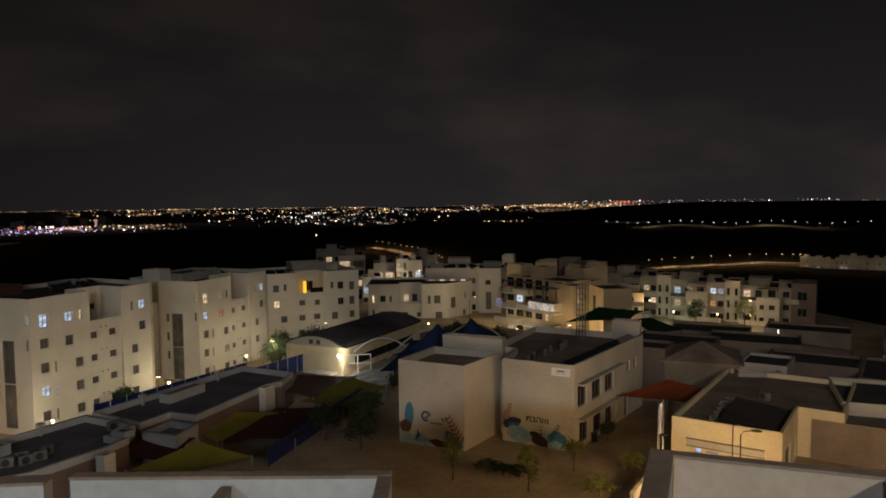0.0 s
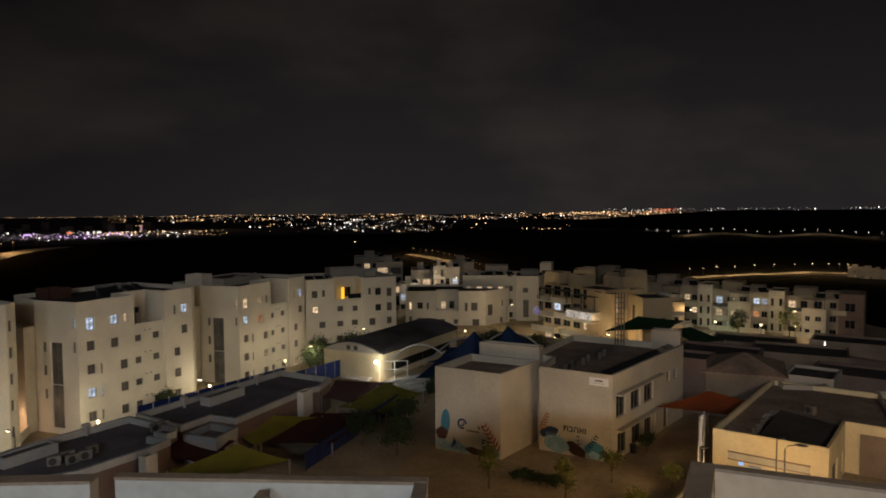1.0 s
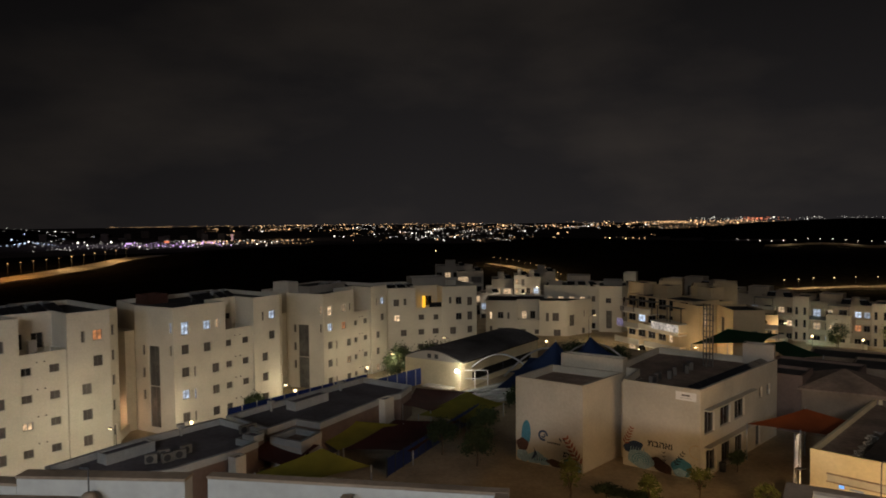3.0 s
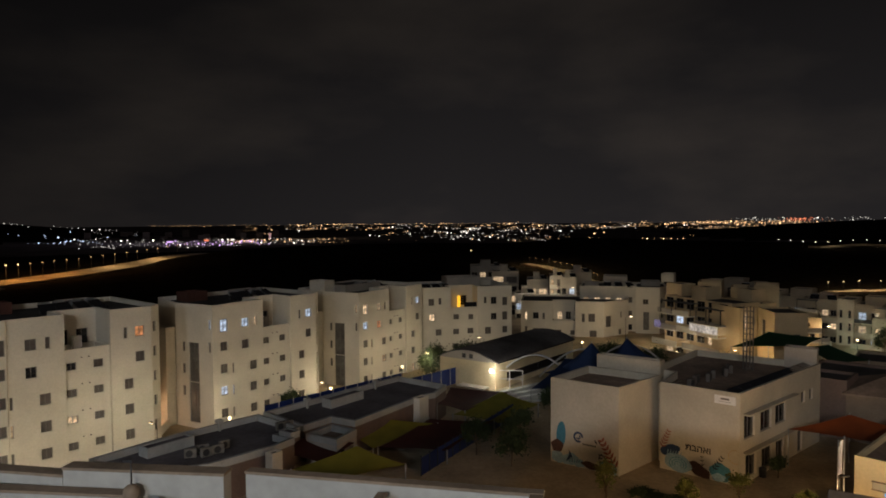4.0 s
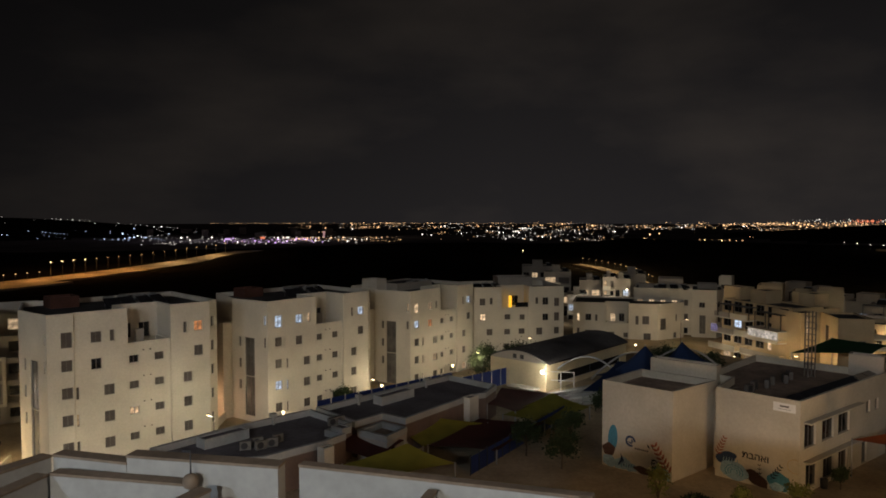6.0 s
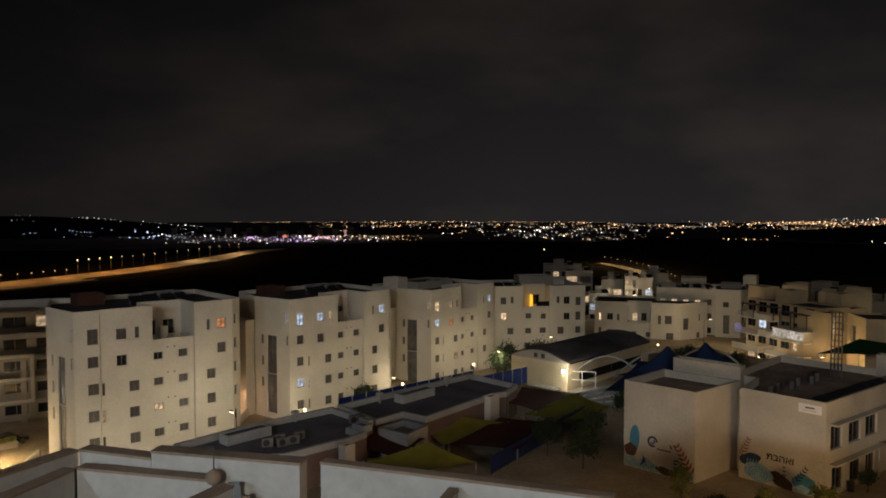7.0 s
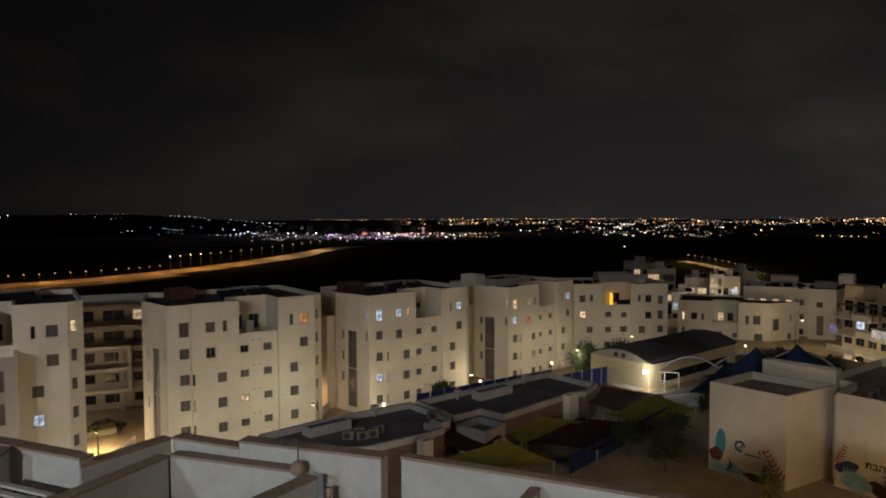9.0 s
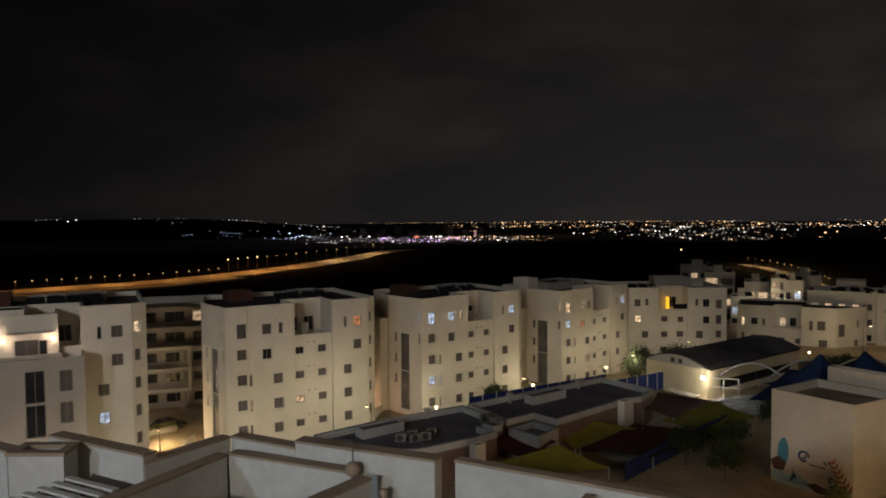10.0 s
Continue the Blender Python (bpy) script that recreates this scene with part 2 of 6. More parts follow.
def ground_height(az, r):
    """Height of the land by bearing (degrees, right of straight ahead) and distance."""
    z = -0.1
    z += -22 * smooth(r, 210, 420) if az > -25 else -22 * smooth(r, 130, 380)
    wob = 2.5 * noise.noise(Vector((az * 0.12, r * 0.004, 3.0))) + 1.2 * noise.noise(Vector((az * 0.5, r * 0.01, 7.0)))
    # the dark ridge behind the houses
    z += (float(np.interp(az, RIDGE_AT, RIDGE_TOP)) + 22) * math.exp(-((r - 760) / 190) ** 2)
    # the high hill to the right and the low one to the left
    z += 38 * smooth(az, 14, 36) * math.exp(-((r - 1900) / 420) ** 2)
    z += 46 * smooth(-az, 16, 34) * math.exp(-((r - 2300) / 500) ** 2)
    if r > 450:
        z += 0.6 * wob * smooth(r, 450, 700) * (1 - 0.8 * smooth(r, 2600, 3200))
    return z


def make_ground():
    rings = [8 * (4950 / 8) ** (i / 110) for i in range(111)]
    azs = [-180 + 4 * i for i in range(31)] + [-58 + 0.8 * i for i in range(146)] + [60 + 4 * i for i in range(30)]
    verts = [(0, 0, -0.1)]
    for r in rings:
        for az in azs:
            q = radians(az)
            z = ground_height(max(-60, min(60, az)), r)
            verts.append((r * math.sin(q), r * math.cos(q), z))
    n = len(azs)
    faces = [(0, 1 + (i + 1) % n, 1 + i) for i in range(n)]
    for k in range(len(rings) - 1):
        for i in range(n):
            j = (i + 1) % n
            faces.append((1 + k * n + i, 1 + k * n + j, 1 + (k + 1) * n + j, 1 + (k + 1) * n + i))
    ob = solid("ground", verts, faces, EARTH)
    ob.data.materials.append(HAZE_PLAIN)
    # lowland beyond 1180 m takes the paler colour that carries the haze
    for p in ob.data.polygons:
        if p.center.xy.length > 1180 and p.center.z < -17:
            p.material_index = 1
    tagged(ob, "dark night hillsides, valley and far plain", "ground", kind="structure")
    return ob


make_ground()


def land(az, el):
    """The place on the land seen from the roof under a bearing and a dip, in degrees."""
    r = 230.0
    while r < 4900 and ground_height(az, r) < EYE + r * math.tan(radians(el)):
        r += 4
    return Vector((r * math.sin(radians(az)), r * math.cos(radians(az)), ground_height(az, r)))


def slab(name, pts, z0, z1, mat, label, category, m=None):
    n = len(pts)
    vs = [(*p, z) for z in (z0, z1) for p in pts]
    fs = [tuple(range(n, 2 * n)), tuple(reversed(range(n)))] + [(i, (i + 1) % n, n + (i + 1) % n, n + i) for i in range(n)]
    return tagged(solid(name, vs, fs, mat, None, "", m), label, category, kind="structure")


GRID = Matrix.Rotation(TH, 4, "Z")
slab("road", [(-30, 65.6), (150, 65.6), (150, 125), (-30, 125)], -0.3, 0.0, PAVING, "sand-coloured paved lane in front of the apartment houses", "road", GRID)
slab("road", [(14, 112), (40, 103), (130, 96), (130, 190), (80, 210), (14, 200)], -0.3, -0.03, PAVING, "lamp-lit paved street beyond the school", "road")
slab("pavement", [(-60, -60), (118, -60), (118, 65.3), (-60, 65.3)], -0.3, 4.5, PAVING, "dusty paved school yard on a raised terrace", "pavement", GRID)


# ---- apartment houses ----
FLOOR = 2.97
LIT_YELLOW = glowing("curtain_yellow", (1.0, 0.50, 0.03), 1.3)


def rows_of(u, w, h, sill, floors, states, default="shut"):
    return [(u, sill + FLOOR * f, w, h, states.get(f, default)) for f in floors]


def water_heater(parent, x, y, z, turn=0.0):
    """A solar water heater: slanted collector, tank and stand."""
    m = pose(x, y, z, 0, 0, turn)
    bm = bmesh.new()
    bmesh.ops.create_cone(bm, cap_ends=True, segments=14, radius1=0.28, radius2=0.28, depth=1.2, matrix=pose(0, 0.9, 1.05, 0, 90, 0))
    t = part("water_tank", bm, METAL, parent, smooth=False)
    t.matrix_basis = m
    c = part("solar_collector", box_bm(-0.9, -0.9, 0.0, 0.9, 0.9, 0.07), GLASS, parent)
    c.matrix_basis = m @ pose(0, -0.3, 0.55, 35, 0, 0)
    bm = bmesh.new()
    for sx in (-0.5, 0.5):
        add_box(bm, sx - 0.03, 0.85, 0, sx + 0.03, 0.91, 0.85)
        add_box(bm, sx - 0.03, -0.95, 0, sx + 0.03, -0.89, 0.2)
    f = part("stand", bm, METAL, parent)
    f.matrix_basis = m


def apartment(a, b, base, lit, turn=0.0, label="", height=17.5, red=None, penthouse=False, balcony=None, shoulder=True, k=0.0):
    """One five-storey house of the row. lit: (column, storey) -> look of the window; k: how far its windows stand apart from the usual plan."""
    H = height
    o = site(a, b, base)
    t = thing("apartment_building", Matrix.Translation(o) @ Matrix.Rotation(TH + radians(turn), 4, "Z"), label, "building", "row of apartment houses")

    def st(col):
        return {f: v for (c, f), v in lit.items() if c == col}
    s = 2.12
    poly = [(0, 0), (2.6, 0), (2.75, 0.35), (8.4, 0.35), (8.4, 4.4), (13.3, 4.4), (13.3, 0.35), (18.1, 0.35), (19.6, 1.5), (19.6, 15), (1.2, 15), (-1.0, 7.0)]
    walls = {
        0: rows_of(1.35 - 0.45 * k, 1.12, 1.22, s + 0.25, (0, 1, 2, 3), st("a")) + rows_of(1.35 - 0.45 * k, 1.12, 1.7, s - 0.2, (4,), st("a")),
        2: rows_of(0.12 + k, 0.3, 1.35, s - 0.05, (0, 1, 2), st("m")) + rows_of(1.69 + k, 1.12, 1.22, s + 0.02, (3, 4), st("b"))
        + rows_of(3.69 + k, 0.5, 1.28, s, (4,), st("n")) + rows_of(3.0 + k, 1.12, 1.2, s - 0.05, (0, 1, 2), st("c")),
        4: [(0.9, 13.1, 0.9, 2.1, "dark"), (2.7, 13.1, 1.3, 2.1, balcony or "dark")],
        6: rows_of(1.53, 0.4, 1.3, s, (4,), st("p")) + rows_of(2.84, 1.1, 1.22, s + 0.08, (3, 4), st("q")) + rows_of(1.5, 1.05, 1.21, s, (0, 1, 2), st("r")),
        7: rows_of(0.35, 0.8, 1.25, s + 0.35, range(5), st("s")),
        11: [(2.9 - k, 1.6, 1.95, 5.4, "frosted"), (2.9 - k, 7.06, 1.95, 5.3, "frosted")] + rows_of(6.3, 0.4, 1.35, s + 0.2, (3, 4), st("t")) + rows_of(1.3, 0.5, 1.3, s, (1, 2, 3), st("w")),
    }
    block(t, poly, 0, H, walls, lip=0.6)
    bay = [(8.4, 0.7), (13.3, 0.7), (13.3, 4.4), (8.4, 4.4)]
    bw = {0: rows_of(0.22, 1.05, 0.88, s + 0.12, range(4), st("u")) + rows_of(3.1, 1.07, 0.9, s + 0.12, range(4), st("v"))}
    block(t, bay, 0, 13.5, bw, lip=1.0, roof_mat=ROOF_PALE)
    # air-conditioning sleeves between the bay windows
    for f in range(4):
        for u in (10.2, 11.0):
            bm = bmesh.new()
            bmesh.ops.create_cone(bm, cap_ends=True, segments=10, radius1=0.07, radius2=0.06, depth=0.2, matrix=pose(u, 0.62, 3.6 + FLOOR * f, 90, 0, 0))
            part("vent_pipe", bm, DARKMETAL, t)
    # terrace furniture: a cupboard and a side wall
    part("terrace_cupboard", box_bm(10.0, 2.2, 12.5, 10.9, 2.8, 14.7, bevel=0.02), STUCCO_GREY, t)
    if shoulder:
        block(t, [(-2.4, 7.1), (-1.02, 7.1), (-1.02, 14.9), (-2.4, 14.9)], 0, 14.2, mat=STUCCO, lip=0.4)
    if penthouse:
        block(t, [(3.5, 6), (13, 6), (13, 12), (3.5, 12)], H - 0.6, H + 0.7, mat=STUCCO_GREY, lip=0.3)
        block(t, [(1.0, 8.5), (3.45, 8.5), (3.45, 12), (1.0, 12)], H - 0.6, H + 1.5, mat=STUCCO, lip=0.3)
    else:
        block(t, [(3.2, 10.5), (6.4, 10.5), (6.4, 13.5), (3.2, 13.5)], H - 0.6, H + 0.75, mat=red or STUCCO_GREY, lip=0.3)
        block(t, [(12, 10), (16, 10), (16, 13.5), (12, 13.5)], H - 0.6, H + 0.3, mat=STUCCO_GREY, lip=0.2)
    for n in range(4):
        water_heater(t, 9.0 + 1.9 * n, 7.2 + 0.5 * (n % 2), H - 0.6, 10 * n)
    return t


L = "cream five-storey apartment house with small square windows"
apartment(22.1, 82.2, 0.15, {("q", 4): "orange", ("u", 1): "warm", ("m", 1): "warm", ("b", 3): "dark", ("u", 3): "dark"}, -0.8, L + ", mostly shuttered", red=BRICK_RED, shoulder=False)
apartment(49.34, 84.23, -0.84, {("a", 4): "cool", ("b", 4): "cool", ("n", 4): "warm", ("t", 4): "cool", ("q", 4): "cool", ("a", 1): "cool", ("m", 1): "cool"}, 3.55, L + ", some lit bluish", red=BRICK_RED, k=0.38)
apartment(77.81, 87.66, -1.86, {("a", 4): "warm", ("t", 4): "warm", ("b", 4): "warm", ("m", 2): "warm", ("a", 3): "cool", ("b", 3): "orange", ("q", 4): "cool", ("c", 1): "warm", ("r", 0): "warm", ("s", 3): "orange"}, 7.63, L + ", upper windows lit warm", penthouse=True, balcony="warm", k=0.62)
apartment(-6.0, 82.35, 1.55, {("s", 4): "warm", ("r", 1): "cool", ("p", 4): "dark"}, -6.0, L + ", one stair window lit", red=BRICK_RED)


def house(name, p, turn, w, d, h, windows, label, mat=None, lip=0.8, roof_mat=None, side=(), left=(), group="", category="building", boxes=()):
    """A flat-roofed house: p its front left foot; windows (u, z, w, h, look) on the front, right side and left side."""
    t = thing(name, pose(*p, 0, 0, turn), label, category, group)
    block(t, [(0, 0), (w, 0), (w, d), (0, d)], 0, h, {0: list(windows), 1: list(side), 3: list(left)}, mat, roof_mat, lip=lip)
    for (x0, y0, x1, y1, hh, m) in boxes:
        block(t, [(x0, y0), (x1, y0), (x1, y1), (x0, y1)], h - lip, h + hh, mat=m, lip=0.25)
    return t


# the house that closes the row
D = thing("apartment_building", pose(2.27, 133.67, -2.9, 0, 0, 11.3), "cream apartment house with a yellow-lit roof terrace", "building", "row of apartment houses")
dw = {
    0: [(1.15, 14.2, 1.1, 1.3, "shut"), (3.1, 14.35, 0.55, 1.25, "shut"), (1.25, 11.3, 1.1, 1.25, "warm"), (2.5, 8.5, 1.15, 1.2, "shut"), (2.5, 5.5, 1.15, 1.2, "shut")],
    2: [(2.5, 13.2, 1.6, 2.4, "dark")],
    4: [(1.3, 14.3, 0.55, 1.25, "shut"), (2.7, 14.1, 1.15, 1.4, "dark"), (2.7, 11.1, 1.15, 1.3, "dark"), (1.5, 8.4, 1.2, 1.35, "shut"), (1.2, 5.8, 1.3, 1.15, "shut"), (5.0, 13.8, 1.0, 1.6, "shut"), (5.0, 11.0, 1.0, 1.6, "shut"), (5.0, 8.5, 1.0, 1.3, "shut")],
}
block(D, [(-0.7, 0), (4.8, 0), (4.8, 3.6), (10.0, 3.6), (10.0, 0), (16.9, 0), (16.9, 13), (-0.7, 13)], 0, 17.6, dw)
block(D, [(4.8, 0.3), (10.0, 0.3), (10.0, 3.6), (4.8, 3.6)], 0, 13.7,
      {0: [(0.55, 11.4, 1.1, 1.0, "shut"), (3.5, 11.3, 1.0, 1.0, "shut"), (0.5, 8.55, 1.15, 1.05, "shut"), (3.3, 8.6, 1.2, 1.05, "shut"), (0.4, 5.85, 1.1, 1.0, "shut"), (3.3, 5.85, 1.1, 1.05, "shut")]}, lip=1.0, roof_mat=ROOF_PALE)
part("terrace_curtain", box_bm(6.9, 2.4, 12.7, 7.3, 3.2, 15.6), LIT_YELLOW, D, "glowing yellow curtain on the terrace")
part("terrace_glass", box_bm(7.5, 0.45, 13.7, 9.98, 0.5, 14.6), GLASS, D)
block(D, [(6, 8), (13, 8), (13, 12.5), (6, 12.5)], 16.5, 18.8, mat=STUCCO_GREY, lip=0.3)
for k in range(3):
    water_heater(D, 1.5 + 2 * k, 7, 16.5, 20 * k)
block(D, [(-2.0, 2.5), (-0.72, 2.5), (-0.72, 12), (-2.0, 12)], 0, 16.4, {0: [(0.15, 2.2 + FLOOR * f, 0.9, 1.7, "orange" if f == 3 else "dark") for f in range(5)]}, lip=0.6)

E = thing("apartment_building", pose(25.1, 166.5, -6, 0, 0, -11.5), "low cream apartment house with a recessed lit balcony", "building")
ew = {
    0: [(0.9, 9.8, 0.6, 1.8, "warm"), (2.8, 10.0, 1.3, 1.5, "dark"), (5.0, 9.9, 0.55, 1.5, "shut"), (0.9, 6.7, 0.6, 1.5, "shut"), (2.75, 6.2, 1.2, 1.6, "shut")],
    2: [(1.0, 9.2, 1.2, 2.2, "warm"), (3.0, 9.2, 1.2, 2.2, "dark")],
    4: [(1.5, 9.4, 0.7, 2.0, "shut"), (3.0, 9.5, 1.5, 1.9, "shut"), (3.3, 5.9, 1.6, 1.6, "shut")],
    5: [(0.8, 8.2, 1.7, 2.6, "shut"), (5.6, 10.0, 0.5, 1.5, "shut"), (5.0, 6.1, 1.0, 1.3, "shut")],
}
block(E, [(0, 0), (7.4, 0), (7.4, 3), (12.5, 3), (12.5, -0.4), (18.9, -0.4), (25.0, 5.2), (25.0, 13), (0, 13)], 0, 14.2, ew, lip=0.4)
block(E, [(7.4, 0.2), (12.5, 0.2), (12.5, 3), (7.4, 3)], 0, 9.6, {0: [(0.7, 6.3, 1.25, 1.2, "shut"), (4.0, 6.3, 1.0, 1.1, "shut")]}, lip=0.9, roof_mat=ROOF_PALE)
F = thing("apartment_building", pose(40.4, 172.4, -6, 0, 0, -16.5), "cream four-storey house with a tall stair window", "building")
block(F, [(0, 0), (10.6, 0), (10.6, 1.4), (13.2, 1.4), (13.2, -1.2), (18.6, -1.2), (20.2, 1.2), (20.2, 12), (0, 12)], 0, 17, {
    0: [(0.9 + 2.6 * k, 13.35, 1.25, 0.95, "warm") for k in range(4)] + [(2.0, 9.4, 1.2, 1.3, "shut"), (6.5, 9.4, 1.2, 1.3, "shut")],
    2: [(0.9, 12.9, 0.9, 1.4, "shut"), (0.9, 9.6, 0.9, 1.4, "shut"), (0.9, 6.3, 0.9, 1.4, "dark")],
    4: [(1.6, 12.9, 1.25, 1.2, "dark"), (1.7, 6.8, 1.35, 4.3, "frosted")],
    5: [(0.7, 13.1, 0.9, 1.3, "dark"), (0.7, 9.6, 0.9, 1.3, "dark")]}, lip=0.35)
for x0, y0, x1, y1, hh in ((1.0, 3.0, 4.4, 6.0, 0.7), (5.5, 4.0, 11.2, 9.0, 2.1), (12.0, 2.5, 13.4, 4.5, 0.7), (14.5, 5.0, 19.0, 9.0, 0.9)):
    block(F, [(x0, y0), (x1, y0), (x1, y1), (x0, y1)], 16.6, 17 + hh, mat=STUCCO_GREY, lip=0.2)
for k in range(3):
    water_heater(F, 6.5 + 2.6 * k, 2.2, 16.65, 12 * k)
# farther houses up the slope
rng = random.Random(4)


def far_house(x, y, base, w, d, h, turn, lit_share, label, mat=None, boxes=True):
    wins = []
    n = max(2, int(w / 2.6))
    for i in range(n):
        for f in range(max(1, int((h - 1) / FLOOR))):
            q = rng.random()
            wins.append((0.6 + i * (w - 1.2) / n, 1.1 + FLOOR * f, rng.choice((0.7, 1.1, 1.4)), 1.2, "warm" if q < lit_share else "cool" if q < lit_share * 1.3 else rng.choice(("shut", "dark"))))
    side = [(0.8 + i * 2.8, 1.1 + FLOOR * f, 1.0, 1.2, "shut") for i in range(int(d / 3.2)) for f in range(max(1, int((h - 1) / FLOOR)))]
    bx = ((w * 0.2, d * 0.3, w * 0.55, d * 0.8, 1.6, STUCCO_GREY),) if boxes else ()
    return house("apartment_building", (x, y, base), turn, w, d, h, wins, label, mat or STUCCO_GREY, side=side, left=side, boxes=bx, group="houses on the slope")


def slope_house(x, y, base, w, d, h, turn, bays, label, mat=None):
    """A house of open galleries: slabs, parapets and piers before glazed rooms. bays: (column, storey) -> look."""
    t = thing("apartment_building", pose(x, y, base, 0, 0, turn), label, "building", "houses on the slope")
    mat = mat or STUCCO_GREY
    cols, floors = max(2, int(w / 2.7)), max(2, int((h - 0.6) / 2.9))
    step = w / cols
    wins = [(step * i + 0.35, 0.5 + 2.9 * f, step - 0.9, 1.9, bays.get((i, f), "dark" if (i + f) % 3 else "shut")) for i in range(cols) for f in range(floors)]
    side = [(1.0 + 2.9 * i, 1.1 + 2.9 * f, 1.0, 1.2, "shut") for i in range(int(d / 3.2)) for f in range(floors)]
    block(t, [(0, 0), (w, 0), (w, d), (0, d)], 0, h, {0: wins, 1: side, 3: side}, mat, lip=0.4)
    for f in range(1, floors):
        part("balcony_slab", box_bm(0.1, -1.5, 2.9 * f - 0.12, w - 0.1, -0.005, 2.9 * f + 0.08), STUCCO, t)
        if f % 2:
            part("balcony_parapet", box_bm(0.1, -1.5, 2.9 * f + 0.08, w * 0.62, -1.4, 2.9 * f + 0.95), STUCCO, t)
        else:
            part("balcony_parapet", box_bm(w * 0.45, -1.5, 2.9 * f + 0.08, w - 0.1, -1.4, 2.9 * f + 0.95), mat, t)
    for k in range(cols // 2 + 1):
        u = min(w - 0.35, k * 2 * step)
        part("pier", box_bm(u, -1.49, 0, u + 0.3, -1.2, h - 0.5 - 1.4 * (k % 2)), mat, t)
    part("stair_head", box_bm(w * 0.3, d * 0.3, h - 0.4, w * 0.6, d * 0.7, h + 1.7, bevel=0.03), mat, t)
    water_heater(t, w * 0.78, d * 0.45, h - 0.4, 20)
    return t


GLAZE = "pale apartment house with galleries on the far slope"
slope_house(23.5, 214, -7, 8.0, 9, 18.6, -7, {(0, 5): "warm", (2, 4): "cool", (1, 3): "warm"}, GLAZE)
slope_house(32.8, 206, -7, 6.2, 9, 16.8, -9, {(0, 4): "warm", (1, 4): "warm", (0, 3): "cool", (1, 3): "cool", (1, 5): "warm"}, GLAZE + ", rooms lit")
slope_house(38.8, 203, -7, 3.6, 9, 18.0, -11, {(0, 5): "warm", (0, 4): "warm", (0, 3): "cool"}, GLAZE)
slope_house(42.4, 206, -7, 4.8, 9, 17.3, -12, {(0, 5): "warm", (1, 4): "cool", (0, 3): "warm", (1, 3): "warm"}, GLAZE + ", rooms lit")
slope_house(27.8, 195, -7, 5.4, 7, 14.0, -8, {(0, 3): "cool", (1, 3): "cool", (0, 4): "cool", (1, 4): "cool"}, GLAZE + ", terrace lit bluish")
slope_house(34.0, 191, -7, 9.5, 6, 12.0, -10, {(0, 3): "warm", (1, 3): "warm", (2, 3): "cool", (0, 2): "warm"}, GLAZE + ", low", STUCCO)
slope_house(18.5, 232, -7, 11, 9, 19.0, -4, {(1, 5): "warm"}, GLAZE)
slope_house(47.5, 222, -7, 8, 9, 17.5, -14, {(1, 5): "warm", (2, 4): "warm"}, GLAZE)
far_house(70.2, 200, -5, 3.4, 6, 16.4, -26, 0.0, "pale narrow stair tower on the slope", STUCCO, False)
for x, y, z in ((31.5, 192.5, 3.8), (37.2, 189.5, 3.6), (42.5, 189.0, 3.9)):
    t = thing("terrace_lamp", pose(x, y, z), "small bright terrace lamp on a post", "lamp", "terrace lamps")
    part("post", box_bm(-0.05, -0.05, -8, 0.05, 0.05, 1.2), DARKMETAL, t)
    part("globe", box_bm(-0.22, -0.22, 1.2, 0.22, 0.22, 1.6, bevel=0.08), LAMP_WARM, t)
    point_light("terrace_light", (x, y - 1.2, z + 1.6), 260, (0.95, 0.9, 0.75), 0.2)

# terraced house with lit balconies
OCHRE = material("ochre_stucco", (0.46, 0.36, 0.23), 0.9, grain=5, amount=0.06, stain=0.22, stain_amount=0.14)
G = thing("terraced_house", pose(51.3, 141.8, 0, 0, 0, -68), "terraced apartment house with bright lit balconies", "building")
gw = {0: [(0.3 + 2.8 * i, 0.6 + 3.0 * f, 2.1, 2.0, {(0, 0): "warm", (4, 1): "warm", (5, 1): "warm", (2, 0): "warm", (1, 2): "cool"}.get((i, f), "dark")) for i in range(6) for f in range(4)],
      1: [(1.1, 6.2, 1.5, 0.9, "warm"), (1.4, 3.0, 1.2, 1.6, "shut"), (4.6, 8.2, 0.6, 2.4, "dark"), (4.6, 3.4, 0.6, 1.6, "warm")]}
block(G, [(-1, 0), (16.4, 0), (16.4, 7), (-1, 7)], 0, 11.9, gw, OCHRE, lip=0.35)
block(G, [(9, 7.02), (15.6, 7.02), (15.6, 12), (9, 12)], 0, 11.4, {0: []}, OCHRE, lip=0.3)
for u0, v0, u1, v1, top in ((-4, 3, 0.5, 6.5, 14.0), (3.6, 2.6, 7.4, 6.4, 14.0), (10, 8, 13.5, 11.5, 13.8)):
    block(G, [(u0, v0), (u1, v0), (u1, v1), (u0, v1)], 11.45, top, mat=OCHRE, lip=0.2)
# stepped terraces with parapets
for k, (u0, u1, out, z) in enumerate(((-1, 3.4, 2.0, 8.6), (3.6, 8.0, 2.4, 8.7), (-1.0, 5.2, 2.9, 5.7), (5.4, 9.0, 3.0, 5.9), (9.2, 16.3, 3.4, 5.9), (-1, 6.0, 3.4, 2.7), (7.0, 16.3, 3.0, 2.7))):
    part("balcony_slab", box_bm(u0, -out, z - 0.22, u1, -0.005, z, bevel=0.02), STUCCO, G)
    if k != 4:
        part("balcony_parapet", box_bm(u0, -out, z, u1, -out + 0.12, z + 0.95, bevel=0.02), STUCCO if k % 2 else STUCCO_GREY, G)
    part("balcony_end", box_bm(u1 - 0.12, -out + 0.125, z, u1, -0.006, z + (0.95 if k != 4 else 0.4)), OCHRE, G)
part("balcony_parapet", box_bm(9.2, -3.4, 5.9, 16.3, -3.28, 6.35, bevel=0.02), STUCCO, G)
